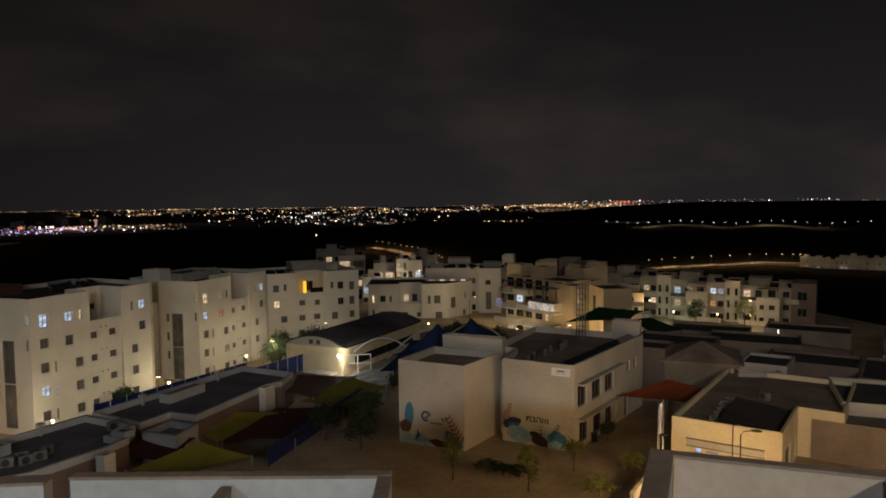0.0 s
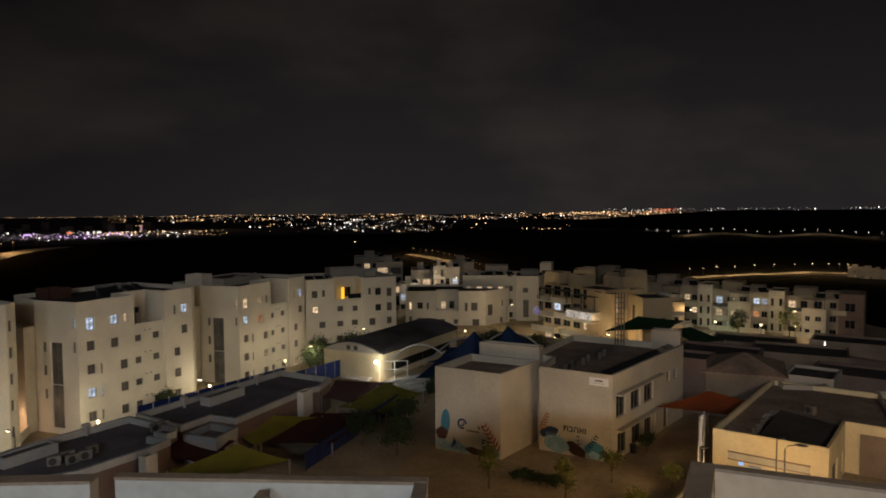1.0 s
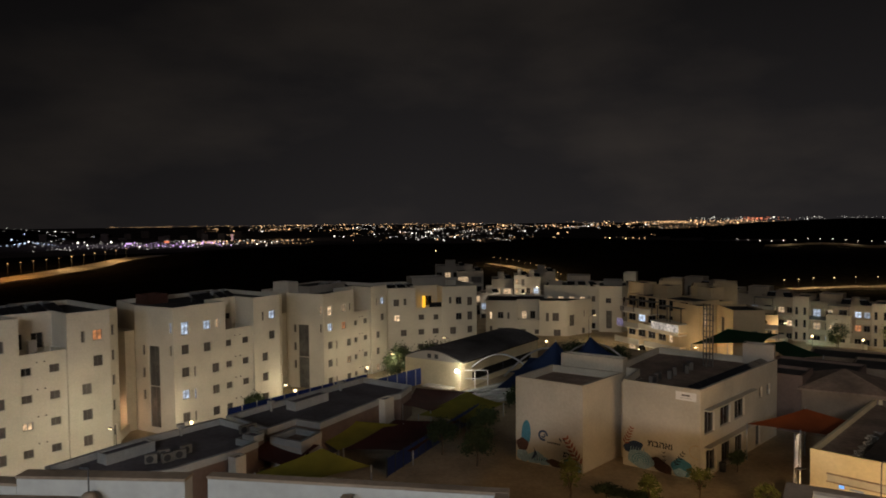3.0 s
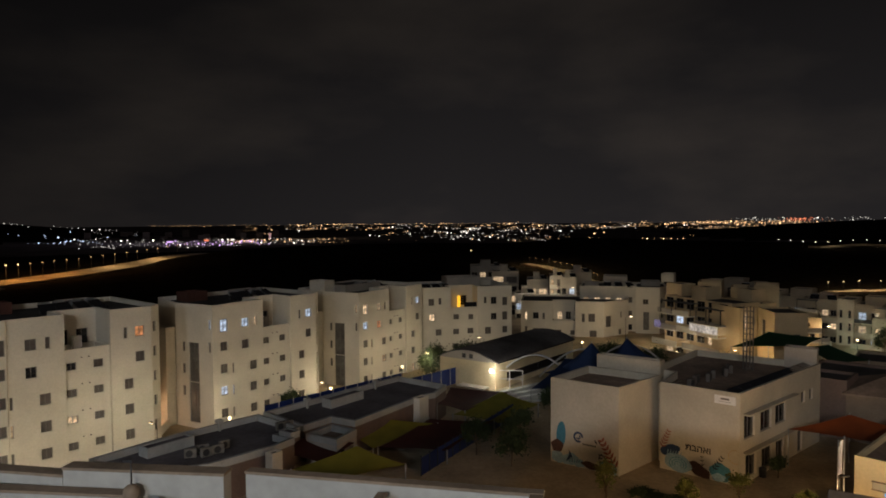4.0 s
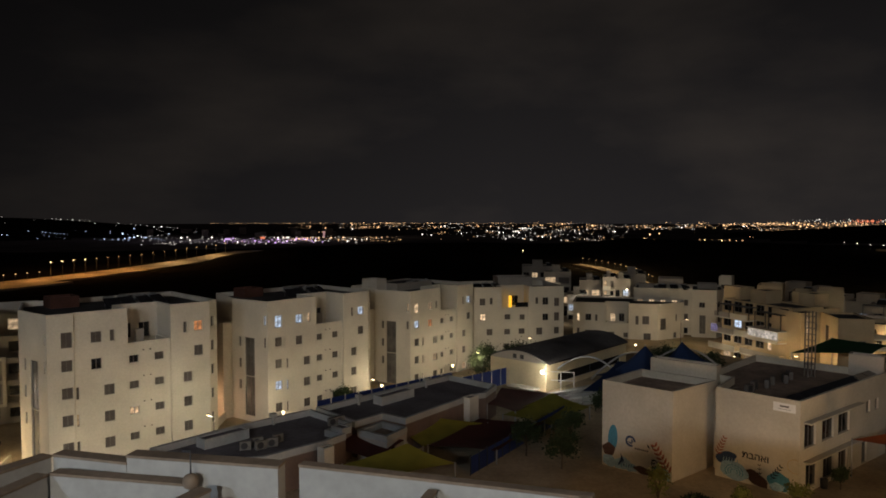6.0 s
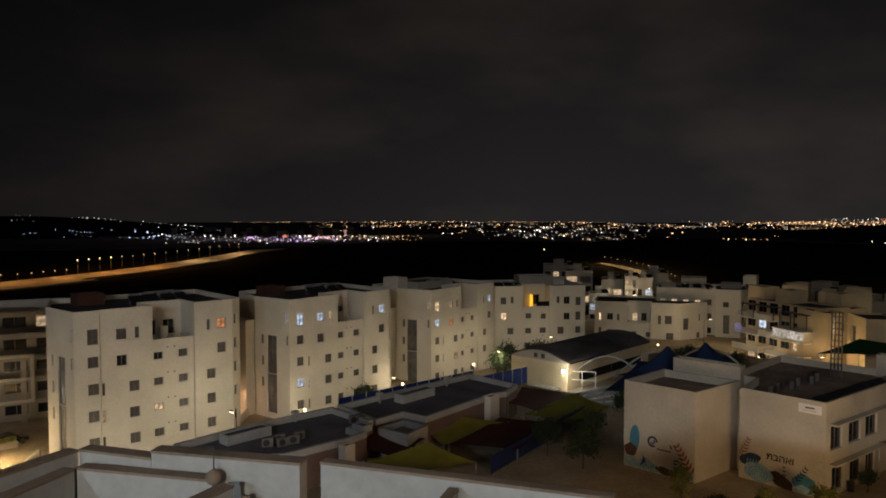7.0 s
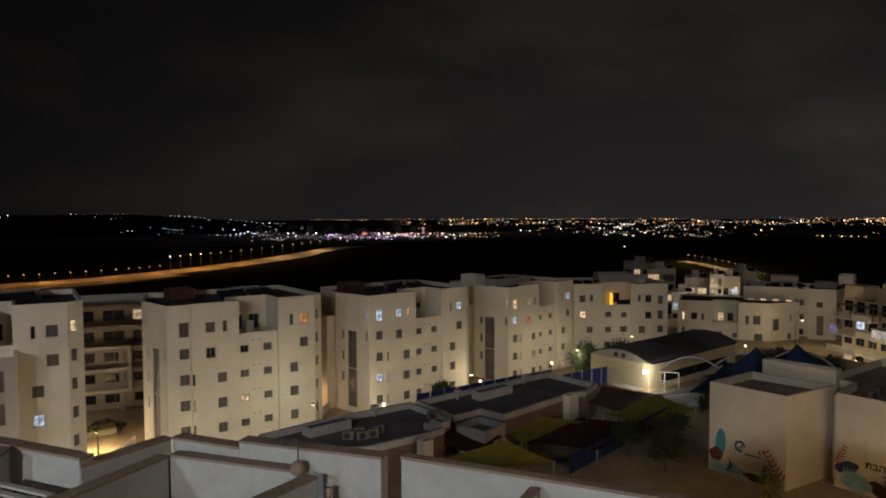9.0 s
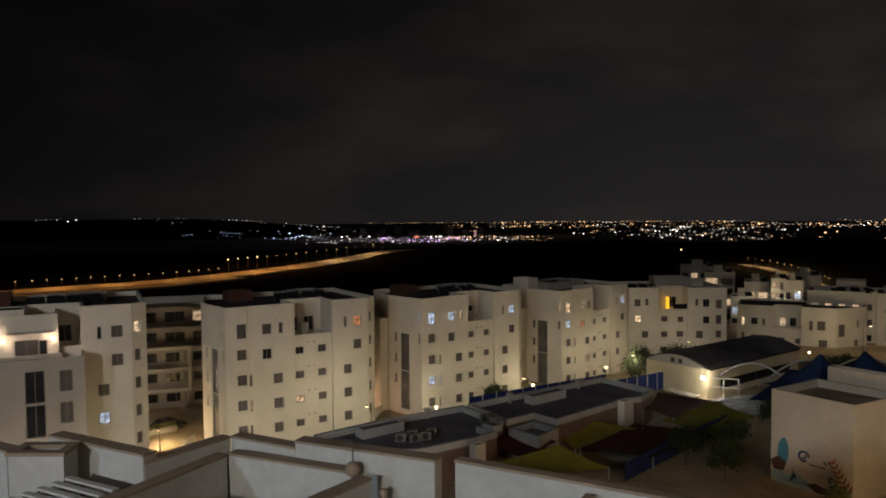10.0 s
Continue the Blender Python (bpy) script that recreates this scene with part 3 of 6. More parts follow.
LIT_BALCONY = glowing("lit_balcony", (0.95, 0.84, 0.74), 0.6, "object", 0.35)
for k in range(4):
    u = 9.3 + 1.75 * k
    part("balcony_glazing", box_bm(u, -3.3, 6.36, u + 1.65, -3.26, 7.7), LIT_BALCONY, G, "lit glazed balcony")
    part("glazing_bar", box_bm(u + 1.66, -3.33, 6.36, u + 1.74, -3.24, 7.75), SIGN_FRAME, G)
part("balcony_roof", box_bm(9.2, -3.5, 7.76, 16.3, -0.006, 7.92, bevel=0.02), STUCCO, G)
for k, (u0, u1, z) in enumerate(((0.0, 3.4, 11.0), (4.2, 8.4, 11.0), (9.6, 12.4, 10.6), (12.9, 15.9, 10.6))):
    bm = bmesh.new()
    for i in range(7):
        v = -2.4 + 0.38 * i
        add_box(bm, u0, v, z, u1, v + 0.2, z + 0.08)
    part("pergola_slats", bm, DARKMETAL, G)
    for u in (u0 + 0.1, u1 - 0.2):
        part("pergola_post", box_bm(u, -2.2, 7.93 if u > 9 else 8.7, u + 0.12, -2.08, z), DARKMETAL, G)
# violet light on this balcony is put in as a glowing panel
part("balcony_glow", box_bm(-0.4, -3.28, 5.8, 1.3, -3.22, 7.2), glowing("violet_balcony", (0.62, 0.52, 0.95), 0.3, "object", 0.6), G, "glowing panel for the violet light on the balcony front")
for u, w in ((1.0, 60), (7.0, 70), (12.6, 160)):
    q = G.matrix_basis @ Vector((u, -1.6, 7.4 if u > 9 else 5.2))
    point_light("balcony_light", q, w, (1.0, 0.88, 0.72), 0.2)
# the ochre tower with a lit stair slot and the low ochre block before it
house("stair_house", (57.0, 122.6, 0), 12, 3.6, 8, 11.6, [(1.1, 7.6, 0.55, 3.0, "warm"), (1.1, 3.8, 0.5, 1.4, "warm"), (2.6, 8.6, 0.6, 1.2, "shut")], "ochre stair tower with a lit slot window", OCHRE, lip=0.3)
house("low_house", (58.6, 113.6, 0), -8, 5.2, 8, 12.0, [(3.0, 7.6, 1.1, 0.9, "dark"), (3.0, 4.4, 1.1, 0.9, "dark")], "low ochre house with a dark recess", OCHRE, lip=0.3, left=[(2.0, 6.8, 1.8, 3.4, "dark")])
for x, y, w, h in ((63.6, 157.6, 5, 13), (70, 154.9, 3.5, 12.0), (74.2, 152.9, 5.0, 12.6), (69.0, 133.5, 6, 7.0), (74.5, 136.0, 4.4, 8.0)):
    far_house(x, y, 0, w, 8, h, -27, 0.1, "small ochre house beside the terraced block", OCHRE, False)
for k, (x, y, z) in enumerate(((66.5, 126.0, 6.6), (68.6, 127.2, 4.6))):
    t = thing("terrace_deck", pose(x, y, 0, 0, 0, -14), "lit terrace deck with a pale edge", "terrace", "terrace decks")
    part("deck_slab", box_bm(0, 0, z, 6.5, 4, z + 0.25, bevel=0.02), STUCCO, t)
    part("deck_rail", box_bm(0, 0, z + 0.26, 6.5, 0.08, z + 1.0), STUCCO_GREY, t)
    for u in (0.1, 6.2):
        part("deck_post", box_bm(u, 0.1, 0, u + 0.2, 0.3, z), STUCCO_GREY, t)

ROW = material("row_render", (0.285, 0.235, 0.185), 0.9, grain=4, amount=0.07, stain=0.25, stain_amount=0.18)
ROW_PALE = material("row_pale_render", (0.42, 0.36, 0.29), 0.9, grain=4, amount=0.07, stain=0.25, stain_amount=0.15)


def row_house(u0, top, lit, label):
    """One stepped house of the long row: stair tower, recessed galleries, a proud lower block and an end bay."""
    e = radians(-44)
    t = thing("terrace_house", pose(77.0 + u0 * math.cos(e), 165.0 + u0 * math.sin(e), -1.0, 0, 0, -44), label, "building", "long row beyond the school")

    def g(key, default="dark"):
        return lit.get(key, default)
    block(t, [(0, -1.6), (3.2, -1.6), (3.2, 6), (0, 6)], 0, top + 1.0, {0: [(u, 1.3 + 2.75 * f, 0.6, 1.7, "dark") for u in (0.45, 2.1) for f in range(4) if 3 + 2.75 * f < top]}, ROW_PALE, lip=0.3)
    block(t, [(3.22, 0), (8.2, 0), (8.2, 9), (3.22, 9)], 0, top, {0: [(0.5, 0.6 + 2.9 * f, 1.5, 1.7, g(("a", f))) for f in range(3)] + [(2.9, 0.6 + 2.9 * f, 1.4, 1.7, g(("b", f))) for f in range(3)]}, ROW, lip=0.3)
    block(t, [(6.6, -1.5), (11.2, -1.5), (11.2, -0.01), (6.6, -0.01)], 0, top - 2.6, {0: [(0.6, 1.2 + 2.8 * f, 0.95, 1.1, g(("c", f))) for f in range(2)] + [(2.5, 1.2 + 2.8 * f, 1.2, 1.1, g(("d", f))) for f in range(2)]}, ROW_PALE, lip=0.9)
    block(t, [(8.22, 0), (15.0, 0), (15.0, 9), (8.22, 9)], 0, top - 0.3, {0: [(0.5, 6.6, 1.6, 1.7, g("e"))] + [(3.5, 1.0 + 2.9 * f, 1.3, 1.3, g(("f", f))) for f in range(3)] + [(5.2, 1.0 + 2.9 * f, 1.2, 1.3, g(("g", f))) for f in range(3)],
          1: [(1.2, 1.0 + 2.9 * f, 1.2, 1.3, "dark") for f in range(2)]}, ROW, lip=0.3)
    for f in range(1, 3):
        part("balcony_slab", box_bm(3.25, -1.4, 2.9 * f - 0.1, 6.55, -0.006, 2.9 * f + 0.1), ROW_PALE, t)
        part("balcony_rail", box_bm(3.25, -1.4, 2.9 * f + 0.1, 6.55, -1.32, 2.9 * f + 0.95), ROW_PALE if f == 1 else DARKMETAL, t)
    part("balcony_slab", box_bm(12.2, -1.3, 5.6, 14.9, -0.006, 5.8), ROW_PALE, t)
    part("balcony_rail", box_bm(12.2, -1.3, 5.8, 14.9, -1.2, 6.6), ROW_PALE, t)
    part("roof_canopy", box_bm(6.8, -1.3, top - 0.6, 11.0, -0.02, top - 0.48), DARKMETAL, t)
    for u in (6.9, 10.8):
        part("canopy_post", box_bm(u, -1.25, top - 2.6, u + 0.1, -1.15, top - 0.6), DARKMETAL, t)
    block(t, [(4.4, 3), (9.0, 3), (9.0, 7), (4.4, 7)], top - 0.3, top + 1.5, mat=ROW, lip=0.2)
    block(t, [(10.6, 2.5), (13.6, 2.5), (13.6, 6), (10.6, 6)], top - 0.6, top + 0.9, mat=ROW, lip=0.2)
    for k in range(2):
        water_heater(t, 9.9 + 3.4 * k, 1.6, top - 0.55, 25 * k)
    part("garden_wall", box_bm(3.4, -4.6, 0, 14.8, -4.4, 2.0, bevel=0.02), ROW_PALE, t)


row_house(-9.5, 12.2, {("a", 2): "warm"}, "grey-brown terrace house, stepped, with dark galleries")
row_house(5.6, 10.6, {("a", 2): "cool", ("b", 2): "cool", ("f", 2): "warm", ("g", 1): "warm"}, "grey-brown terrace house, stepped, a few rooms lit")
row_house(20.7, 9.8, {("a", 2): "cool", ("a", 1): "warm", ("c", 1): "warm", ("d", 1): "warm", ("f", 2): "cool", ("f", 1): "orange", ("g", 2): "cool", ("b", 0): "cool"}, "grey-brown terrace house, stepped, rooms lit warm and blue")
row_house(35.8, 9.2, {("b", 1): "warm", ("a", 1): "warm", ("a", 2): "warm"}, "grey-brown terrace house, stepped, with a lit middle floor")
house("corner_house", (112.2, 130.6, -1.6), -44, 4.8, 9, 10.7, [(1.2, 7.0, 1.9, 1.8, "dark"), (1.2, 3.4, 1.9, 1.8, "dark")], "brown unlit corner house of the row", KINDER, side=[(0.5, 3.4, 0.8, 1.6, "dark")])

# grey balcony house seen between two houses of the row
g = thing("apartment_building", pose(-72.0, 87.0, 0.0, 0, 0, 33), "grey apartment house with long open balconies", "building")
block(g, [(0, 0), (16.5, 0), (16.5, 10), (0, 10)], 0, 15.5, {0: [(0.8 + 3.9 * i, 0.8 + FLOOR * f, 2.8, 2.0, "warm" if (i, f) == (3, 4) else "dark") for i in range(4) for f in range(5)]}, STUCCO_GREY)
for f in range(5):
    part("balcony_slab", box_bm(0, -1.6, FLOOR * f + 2.5, 15.0, -0.005, FLOOR * f + 2.7), STUCCO_GREY, g)
    part("balcony_front", box_bm(0, -1.6, FLOOR * f + 2.7, 15.0, -1.5, FLOOR * f + 3.25), STUCCO_GREY, g)
for x0, z0, x1, z1 in ((5.25, 8.90, 12.21, 9.35), (5.25, 5.85, 11.75, 6.20), (5.25, 2.78, 11.75, 3.13), (11.76, 2.78, 12.21, 8.89)):
    part("bay_frame", box_bm(x0, -1.95, z0, x1, -1.62, z1, bevel=0.02), STUCCO, g)
part("column", box_bm(10.6, -1.62, 0, 11.3, -1.3, 9.5), STUCCO_GREY, g)

# house with a lit roof terrace
Y = thing("terrace_building", pose(-62.6, 48.7, 0, 0, 0, 41.6), "grey house with lamps on its roof terrace", "building")
UY = 8.82
block(Y, [(0, 0), (UY + 6.95, 0), (UY + 6.95, 9), (UY + 4.7, 9), (UY + 4.7, 3), (0, 3)], 0, 14.6, {0: [(UY + 1.8, 10.4, 1.65, 3.1, "dark"), (UY + 1.8, 7.1, 1.65, 3.1, "dark"), (UY + 4.7, 11.3, 1.12, 2.05, "shut"), (UY + 4.7, 8.2, 1.12, 2.05, "shut"), (UY + 4.7, 5.1, 1.12, 2.05, "shut"), (2, 10.3, 1.4, 2, "shut"), (5, 10.3, 1.4, 2, "shut")]}, STUCCO_GREY, lip=1.0, roof_mat=ROOF_PALE)
block(Y, [(0, 3.02), (UY + 4.67, 3.02), (UY + 4.67, 12), (0, 12)], 0, 18.55, {0: [(UY + 0.9, 13.7, 2.0, 2.4, "shut"), (UY + 3.0, 13.7, 0.7, 2.3, "dark")]}, STUCCO, lip=0.5)
part("canopy_beam", box_bm(UY + 0.3, 2.5, 16.75, UY + 4.3, 3.0, 16.9), STUCCO_GREY, Y)
for u in (UY - 0.05, UY + 4.15):
    bm = bmesh.new()
    bmesh.ops.create_uvsphere(bm, u_segments=12, v_segments=8, radius=0.17, matrix=pose(u, 2.8, 16.15))
    part("wall_lamp", bm, LAMP_WARM, Y, "bright round wall lamp", smooth=True)
    p = Y.matrix_basis @ Vector((u, 2.3, 16.15))
    point_light("terrace_lamp_light", p, 70, (1.0, 0.70, 0.5), 0.15)
for i in range(3):
    chair = thing("terrace_chair", Y.matrix_basis @ pose(UY + 0.2 + 1.5 * i, 1.6, 13.6, 0, 0, 20 * i), "pale plastic terrace chair", "chair", "terrace chairs")
    part("seat", box_bm(-0.25, -0.25, 0.4, 0.25, 0.25, 0.45, bevel=0.01), PARAPET, chair)
    part("backrest", box_bm(-0.25, 0.2, 0.45, 0.25, 0.25, 0.9, bevel=0.01), PARAPET, chair)
    for sx in (-0.22, 0.18):
        for sy in (-0.22, 0.18):
            part("leg", box_bm(sx, sy, 0, sx + 0.04, sy + 0.04, 0.4), PARAPET, chair)

# ---- school ----
TEAL = material("mural_teal", (0.05, 0.17, 0.24), 0.8, grain=6, amount=0.2)
NAVY = material("mural_navy", (0.02, 0.04, 0.09), 0.8, grain=6, amount=0.2)
SKYBLUE = material("mural_light_blue", (0.22, 0.33, 0.42), 0.8, grain=6, amount=0.25)
RUST = material("mural_rust", (0.22, 0.06, 0.03), 0.8, grain=6, amount=0.2)
BROWN = material("mural_brown", (0.07, 0.035, 0.025), 0.8, grain=6, amount=0.2)
INK = material("mural_black", (0.012, 0.012, 0.014), 0.8, grain=6, amount=0.2)
CREAM = material("mural_sand", (0.42, 0.32, 0.2), 0.8, grain=6, amount=0.2)
SIGN = material("sign_white", (0.75, 0.75, 0.76), 0.6, grain=6, amount=0.05)


def wall_frame(p0, p1, z):
    """A frame on a wall: x along it, z up, -y out of it."""
    e = Vector((p1[0] - p0[0], p1[1] - p0[1], 0)).normalized()
    return Matrix.Translation((p0[0], p0[1], z)) @ Matrix.Rotation(math.atan2(e.y, e.x), 4, "Z")


def flat_shape(name, outline, depth, mat, parent):
    """A painted shape on a wall, a few millimetres proud."""
    n = len(outline)
    vs = [(x, -depth, z) for x, z in outline] + [(x, 0.0, z) for x, z in outline]
    fs = [tuple(range(n))] + [(i, n + i, n + (i + 1) % n, (i + 1) % n) for i in range(n)]
    return solid(name, vs, fs, mat, parent)


def ellipse(cx, cz, rx, rz, tilt=0.0, n=22, wob=0.0):
    c, s = math.cos(radians(tilt)), math.sin(radians(tilt))
    out = []
    for i in range(n):
        a = 2 * math.pi * i / n
        k = 1 + wob * math.sin(5 * a + cx)
        x, z = rx * k * math.cos(a), rz * k * math.sin(a)
        out.append((cx + x * c - z * s, cz + x * s + z * c))
    return out


def leaf_outline(cx, cz, length, width, tilt):
    c, s = math.cos(radians(tilt)), math.sin(radians(tilt))
    prof = [(0, 0), (0.3, 0.5), (0.6, 0.42), (1, 0), (0.6, -0.42), (0.3, -0.5)]
    return [(cx + length * u * c - width * v * s, cz + length * u * s + width * v * c) for u, v in prof]


def fern(parent, cx, cz, h, tilt, mat, k=5, depth=0.012):
    """A painted twig with paired leaves."""
    d = Vector((math.cos(radians(tilt)), math.sin(radians(tilt))))
    for i in range(k):
        t = (i + 0.6) / k
        x, z = cx + d.x * h * t, cz + d.y * h * t
        for sgn in (-1, 1):
            flat_shape("painted_leaf", leaf_outline(x, z, h * 0.25 * (1.15 - 0.5 * t), 0.075 * h, tilt + sgn * 48), depth + 0.001 * sgn, mat, parent)
    flat_shape("painted_stem", [(cx - 0.02, cz), (cx + 0.02, cz), (cx + d.x * h, cz + d.y * h)], depth + 0.003, mat, parent)


S1L, S1M = (12.99, 67.42), (18.26, 62.82)
S2L, S2C, S2R = (22.74, 64.89), (27.93, 59.83), (41.84, 71.6)
school = thing("school_building", Matrix.Translation((0, 0, 4.5)), "cream two-storey school with mural walls, sign and ribbon windows", "school")
block(school, [S1L, S1M, (23.7, 67.6), (17.8, 72.4)], 0, 8.1, mat=SCHOOL, roof_mat=ROOF_BROWN, lip=0.7)
S2B = (S2R[0] - 9.5, S2R[1] + 8.8)
up = [(0.83, 3.9, 2.1, 2.1, "dark"), (4.1, 3.9, 2.3, 2.05, "dark"), (7.3, 3.9, 2.35, 2.1, "dark"), (13.3, 4.85, 0.9, 1.1, "shut"), (15.3, 4.8, 0.9, 1.1, "shut")]
down = [(1.2, 0.35, 2.1, 2.05, "dark"), (4.45, 0.45, 2.1, 1.85, "dark"), (7.5, 0.5, 1.9, 1.8, "dark"), (12.5, 0.1, 1.2, 2.1, "dark")]
block(school, [S2L, S2C, S2R, S2B, (28.5, 76.2), (23.9, 70.9), (25.6, 69.0)], 0, 8.1, {1: up + down}, SCHOOL, ROOF_BROWN, lip=0.7)
m2 = wall_frame(S2C, S2R, 0)
for z, u0, u1 in ((6.12, 0.6, 11.4), (2.75, 0.7, 12.2)):
    c = part("canopy_ledge", box_bm(u0, -0.65, z, u1, -0.004, z + 0.14, bevel=0.02), SCHOOL, school)
    c.matrix_basis = m2
# link between the two blocks with its glazed stair
block(school, [(23.25, 66.9), (24.0, 66.2), (26.0, 68.0), (25.2, 69.0)], 0, 7.4, {0: [(0.2, 0.5, 0.62, 6.2, "dark")]}, SCHOOL, lip=0.3)
# roof: rear wall, dark solar panels along the edge, air units, lattice mast
block(school, [(19.0, 73.4), (24.2, 69.1), (25.0, 70.1), (19.8, 74.4)], 7.0, 9.1, mat=SCHOOL, lip=0.3)
fr = wall_frame(S2C, S2R, 0)
for i in range(9):
    c = part("solar_panel", box_bm(0, 0, 0, 1.75, 1.1, 0.05), GLASS, school)
    c.matrix_basis = fr @ pose(0.6 + 1.9 * i, 0.45, 7.75, 18, 0, 0)
block(school, [(39.0, 73.5), (41.4, 71.5), (42.2, 72.6), (39.9, 74.7)], 7.4, 9.6, mat=STUCCO_GREY, lip=0.2)


def air_unit(x, y, z, turn=0.0, label="grey rooftop air-conditioning unit", mat=None):
    t = thing("air_conditioner", pose(x, y, z, 0, 0, turn), label, "air conditioner", "rooftop air units")
    part("casing", box_bm(-0.5, -0.2, 0.08, 0.5, 0.2, 0.85, bevel=0.03), mat or STUCCO_GREY, t)
    bm = bmesh.new()
    bmesh.ops.create_cone(bm, cap_ends=True, segments=16, radius1=0.3, radius2=0.3, depth=0.03, matrix=pose(-0.1, -0.215, 0.47, 90, 0, 0))
    part("fan_grille", bm, DARKMETAL, t)
    for sx in (-0.4, 0.34):
        part("foot", box_bm(sx, -0.22, 0, sx + 0.06, 0.22, 0.08), DARKMETAL, t)


for i in range(6):
    q = fr @ Vector((2.0 + 1.7 * i, 5.6 + 0.4 * (i % 2), 0))
    air_unit(q.x, q.y, 11.9, 40 + 9 * i, "dark rooftop air-conditioning unit", SHUTTER)
mast = thing("lattice_mast", pose(34.6, 72.4, 11.9), "slim grey lattice mast on the school roof", "mast")
for k, (x, y) in enumerate(((-0.35, -0.35), (0.35, -0.35), (0.35, 0.35), (-0.35, 0.35))):
    part("mast_leg", box_bm(x - 0.05, y - 0.05, 0, x + 0.05, y + 0.05, 6.6), SHUTTER, mast)
for i in range(11):
    z = 0.1 + 0.6 * i
    bm = bmesh.new()
    add_box(bm, -0.35, -0.37, z, 0.35, -0.33, z + 0.05)
    add_box(bm, -0.35, 0.33, z, 0.35, 0.37, z + 0.05)
    add_box(bm, -0.37, -0.35, z, -0.33, 0.35, z + 0.05)
    add_box(bm, 0.33, -0.35, z, 0.37, 0.35, z + 0.05)
    part("mast_brace", bm, SHUTTER, mast)

# murals
mur = thing("wall_mural", wall_frame(S1L, S1M, 4.5) @ Matrix.Translation((0, -0.004, 0)), "painted mural of blue leaves and rust-red twigs", "mural", "school murals")
flat_shape("painted_shape", ellipse(1.12, 2.75, 0.5, 1.3, -4), 0.004, TEAL, mur)
flat_shape("painted_shape", ellipse(0.72, 1.65, 0.66, 0.6, 10, wob=0.08), 0.008, BROWN, mur)
flat_shape("painted_shape", ellipse(0.8, 0.55, 0.72, 0.55, -15, wob=0.08), 0.011, SKYBLUE, mur)
flat_shape("painted_shape", ellipse(2.1, 0.6, 0.85, 0.55, 20, wob=0.1), 0.006, SKYBLUE, mur)
for i in range(5):
    flat_shape("painted_leaf", leaf_outline(1.7 + 0.16 * i, 0.3 + 0.1 * i, 0.9, 0.16, 60 + 14 * i), 0.014, NAVY, mur)
flat_shape("painted_shape", ellipse(4.1, 0.95, 1.15, 0.55, 8, wob=0.05), 0.004, SCHOOL, mur)
flat_shape("painted_shape", ellipse(4.3, 0.4, 1.0, 0.34, -6, wob=0.1), 0.008, BROWN, mur)
flat_shape("painted_shape", ellipse(5.9, 0.6, 0.8, 0.6, 0, wob=0.1), 0.006, TEAL, mur)
fern(mur, 6.85, 0.55, 2.9, 122, RUST, 7)
for a0, a1, r0, r1 in ((0, 300, 0.32, 0.52), (200, 420, 0.1, 0.24)):
    pts = [(2.95 + r1 * math.cos(radians(a)), 2.85 + r1 * math.sin(radians(a))) for a in range(a0, a1 + 1, 20)]
    pts += [(2.95 + r0 * math.cos(radians(a)), 2.85 + r0 * math.sin(radians(a))) for a in range(a1, a0 - 1, -20)]
    flat_shape("painted_curl", pts, 0.005, NAVY, mur)
for i in range(7):
    flat_shape("script_stroke", [(3.4 + 0.2 * i, 2.2), (3.53 + 0.2 * i, 2.2), (3.53 + 0.2 * i, 2.36), (3.4 + 0.2 * i, 2.36)], 0.004, INK, mur)
for x, z in ((4.6, 2.9), (4.95, 3.0)):
    flat_shape("painted_leaf", leaf_outline(x, z, 0.5, 0.16, -55), 0.004, INK, mur)
fern(mur, 5.4, 0.4, 1.3, 100, INK, 4, 0.02)
flat_shape("painted_shape", ellipse(2.9, 0.45, 0.7, 0.42, -12, wob=0.12), 0.007, SKYBLUE, mur)
flat_shape("painted_shape", ellipse(6.55, 0.5, 0.3, 0.5, 0, wob=0.1), 0.009, SKYBLUE, mur)
for cx, cz, rr in ((5.35, 1.25, 0.34), (6.05, 1.1, 0.4)):
    pts = [(cx + rr * math.cos(radians(a)), cz + rr * 1.2 * math.sin(radians(a))) for a in range(-20, 201, 20)]
    pts += [(cx + (rr - 0.08) * math.cos(radians(a)), cz + (rr - 0.08) * 1.2 * math.sin(radians(a))) for a in range(200, -21, -20)]
    flat_shape("painted_curl", pts, 0.012, INK, mur)
for i in range(6):
    flat_shape("painted_leaf", leaf_outline(2.1 + 0.22 * i, 0.25 + 0.03 * i, 0.42, 0.1, 100 - 9 * i), 0.013, NAVY if i % 2 else TEAL, mur)

mur = thing("wall_mural", wall_frame(S2L, S2C, 4.5) @ Matrix.Translation((0, -0.004, 0)), "painted mural with black Hebrew word and blue flowers", "mural", "school murals")
fern(mur, 0.15, 1.9, 1.9, 68, RUST, 6)
flat_shape("painted_shape", ellipse(1.0, 1.9, 1.0, 0.52, 18, wob=0.04), 0.004, NAVY, mur)
flat_shape("painted_shape", ellipse(1.75, 0.85, 1.3, 0.82, -8, wob=0.05), 0.008, SKYBLUE, mur)
for r in (0.35, 0.6, 0.85):
    pts = [(1.75 + r * math.cos(radians(a)), 0.75 + r * 0.75 * math.sin(radians(a))) for a in range(-30, 221, 25)]
    pts += [(1.75 + (r - 0.07) * math.cos(radians(a)), 0.75 + (r - 0.07) * 0.75 * math.sin(radians(a))) for a in range(220, -31, -25)]
    flat_shape("painted_petal_line", pts, 0.012, TEAL, mur)
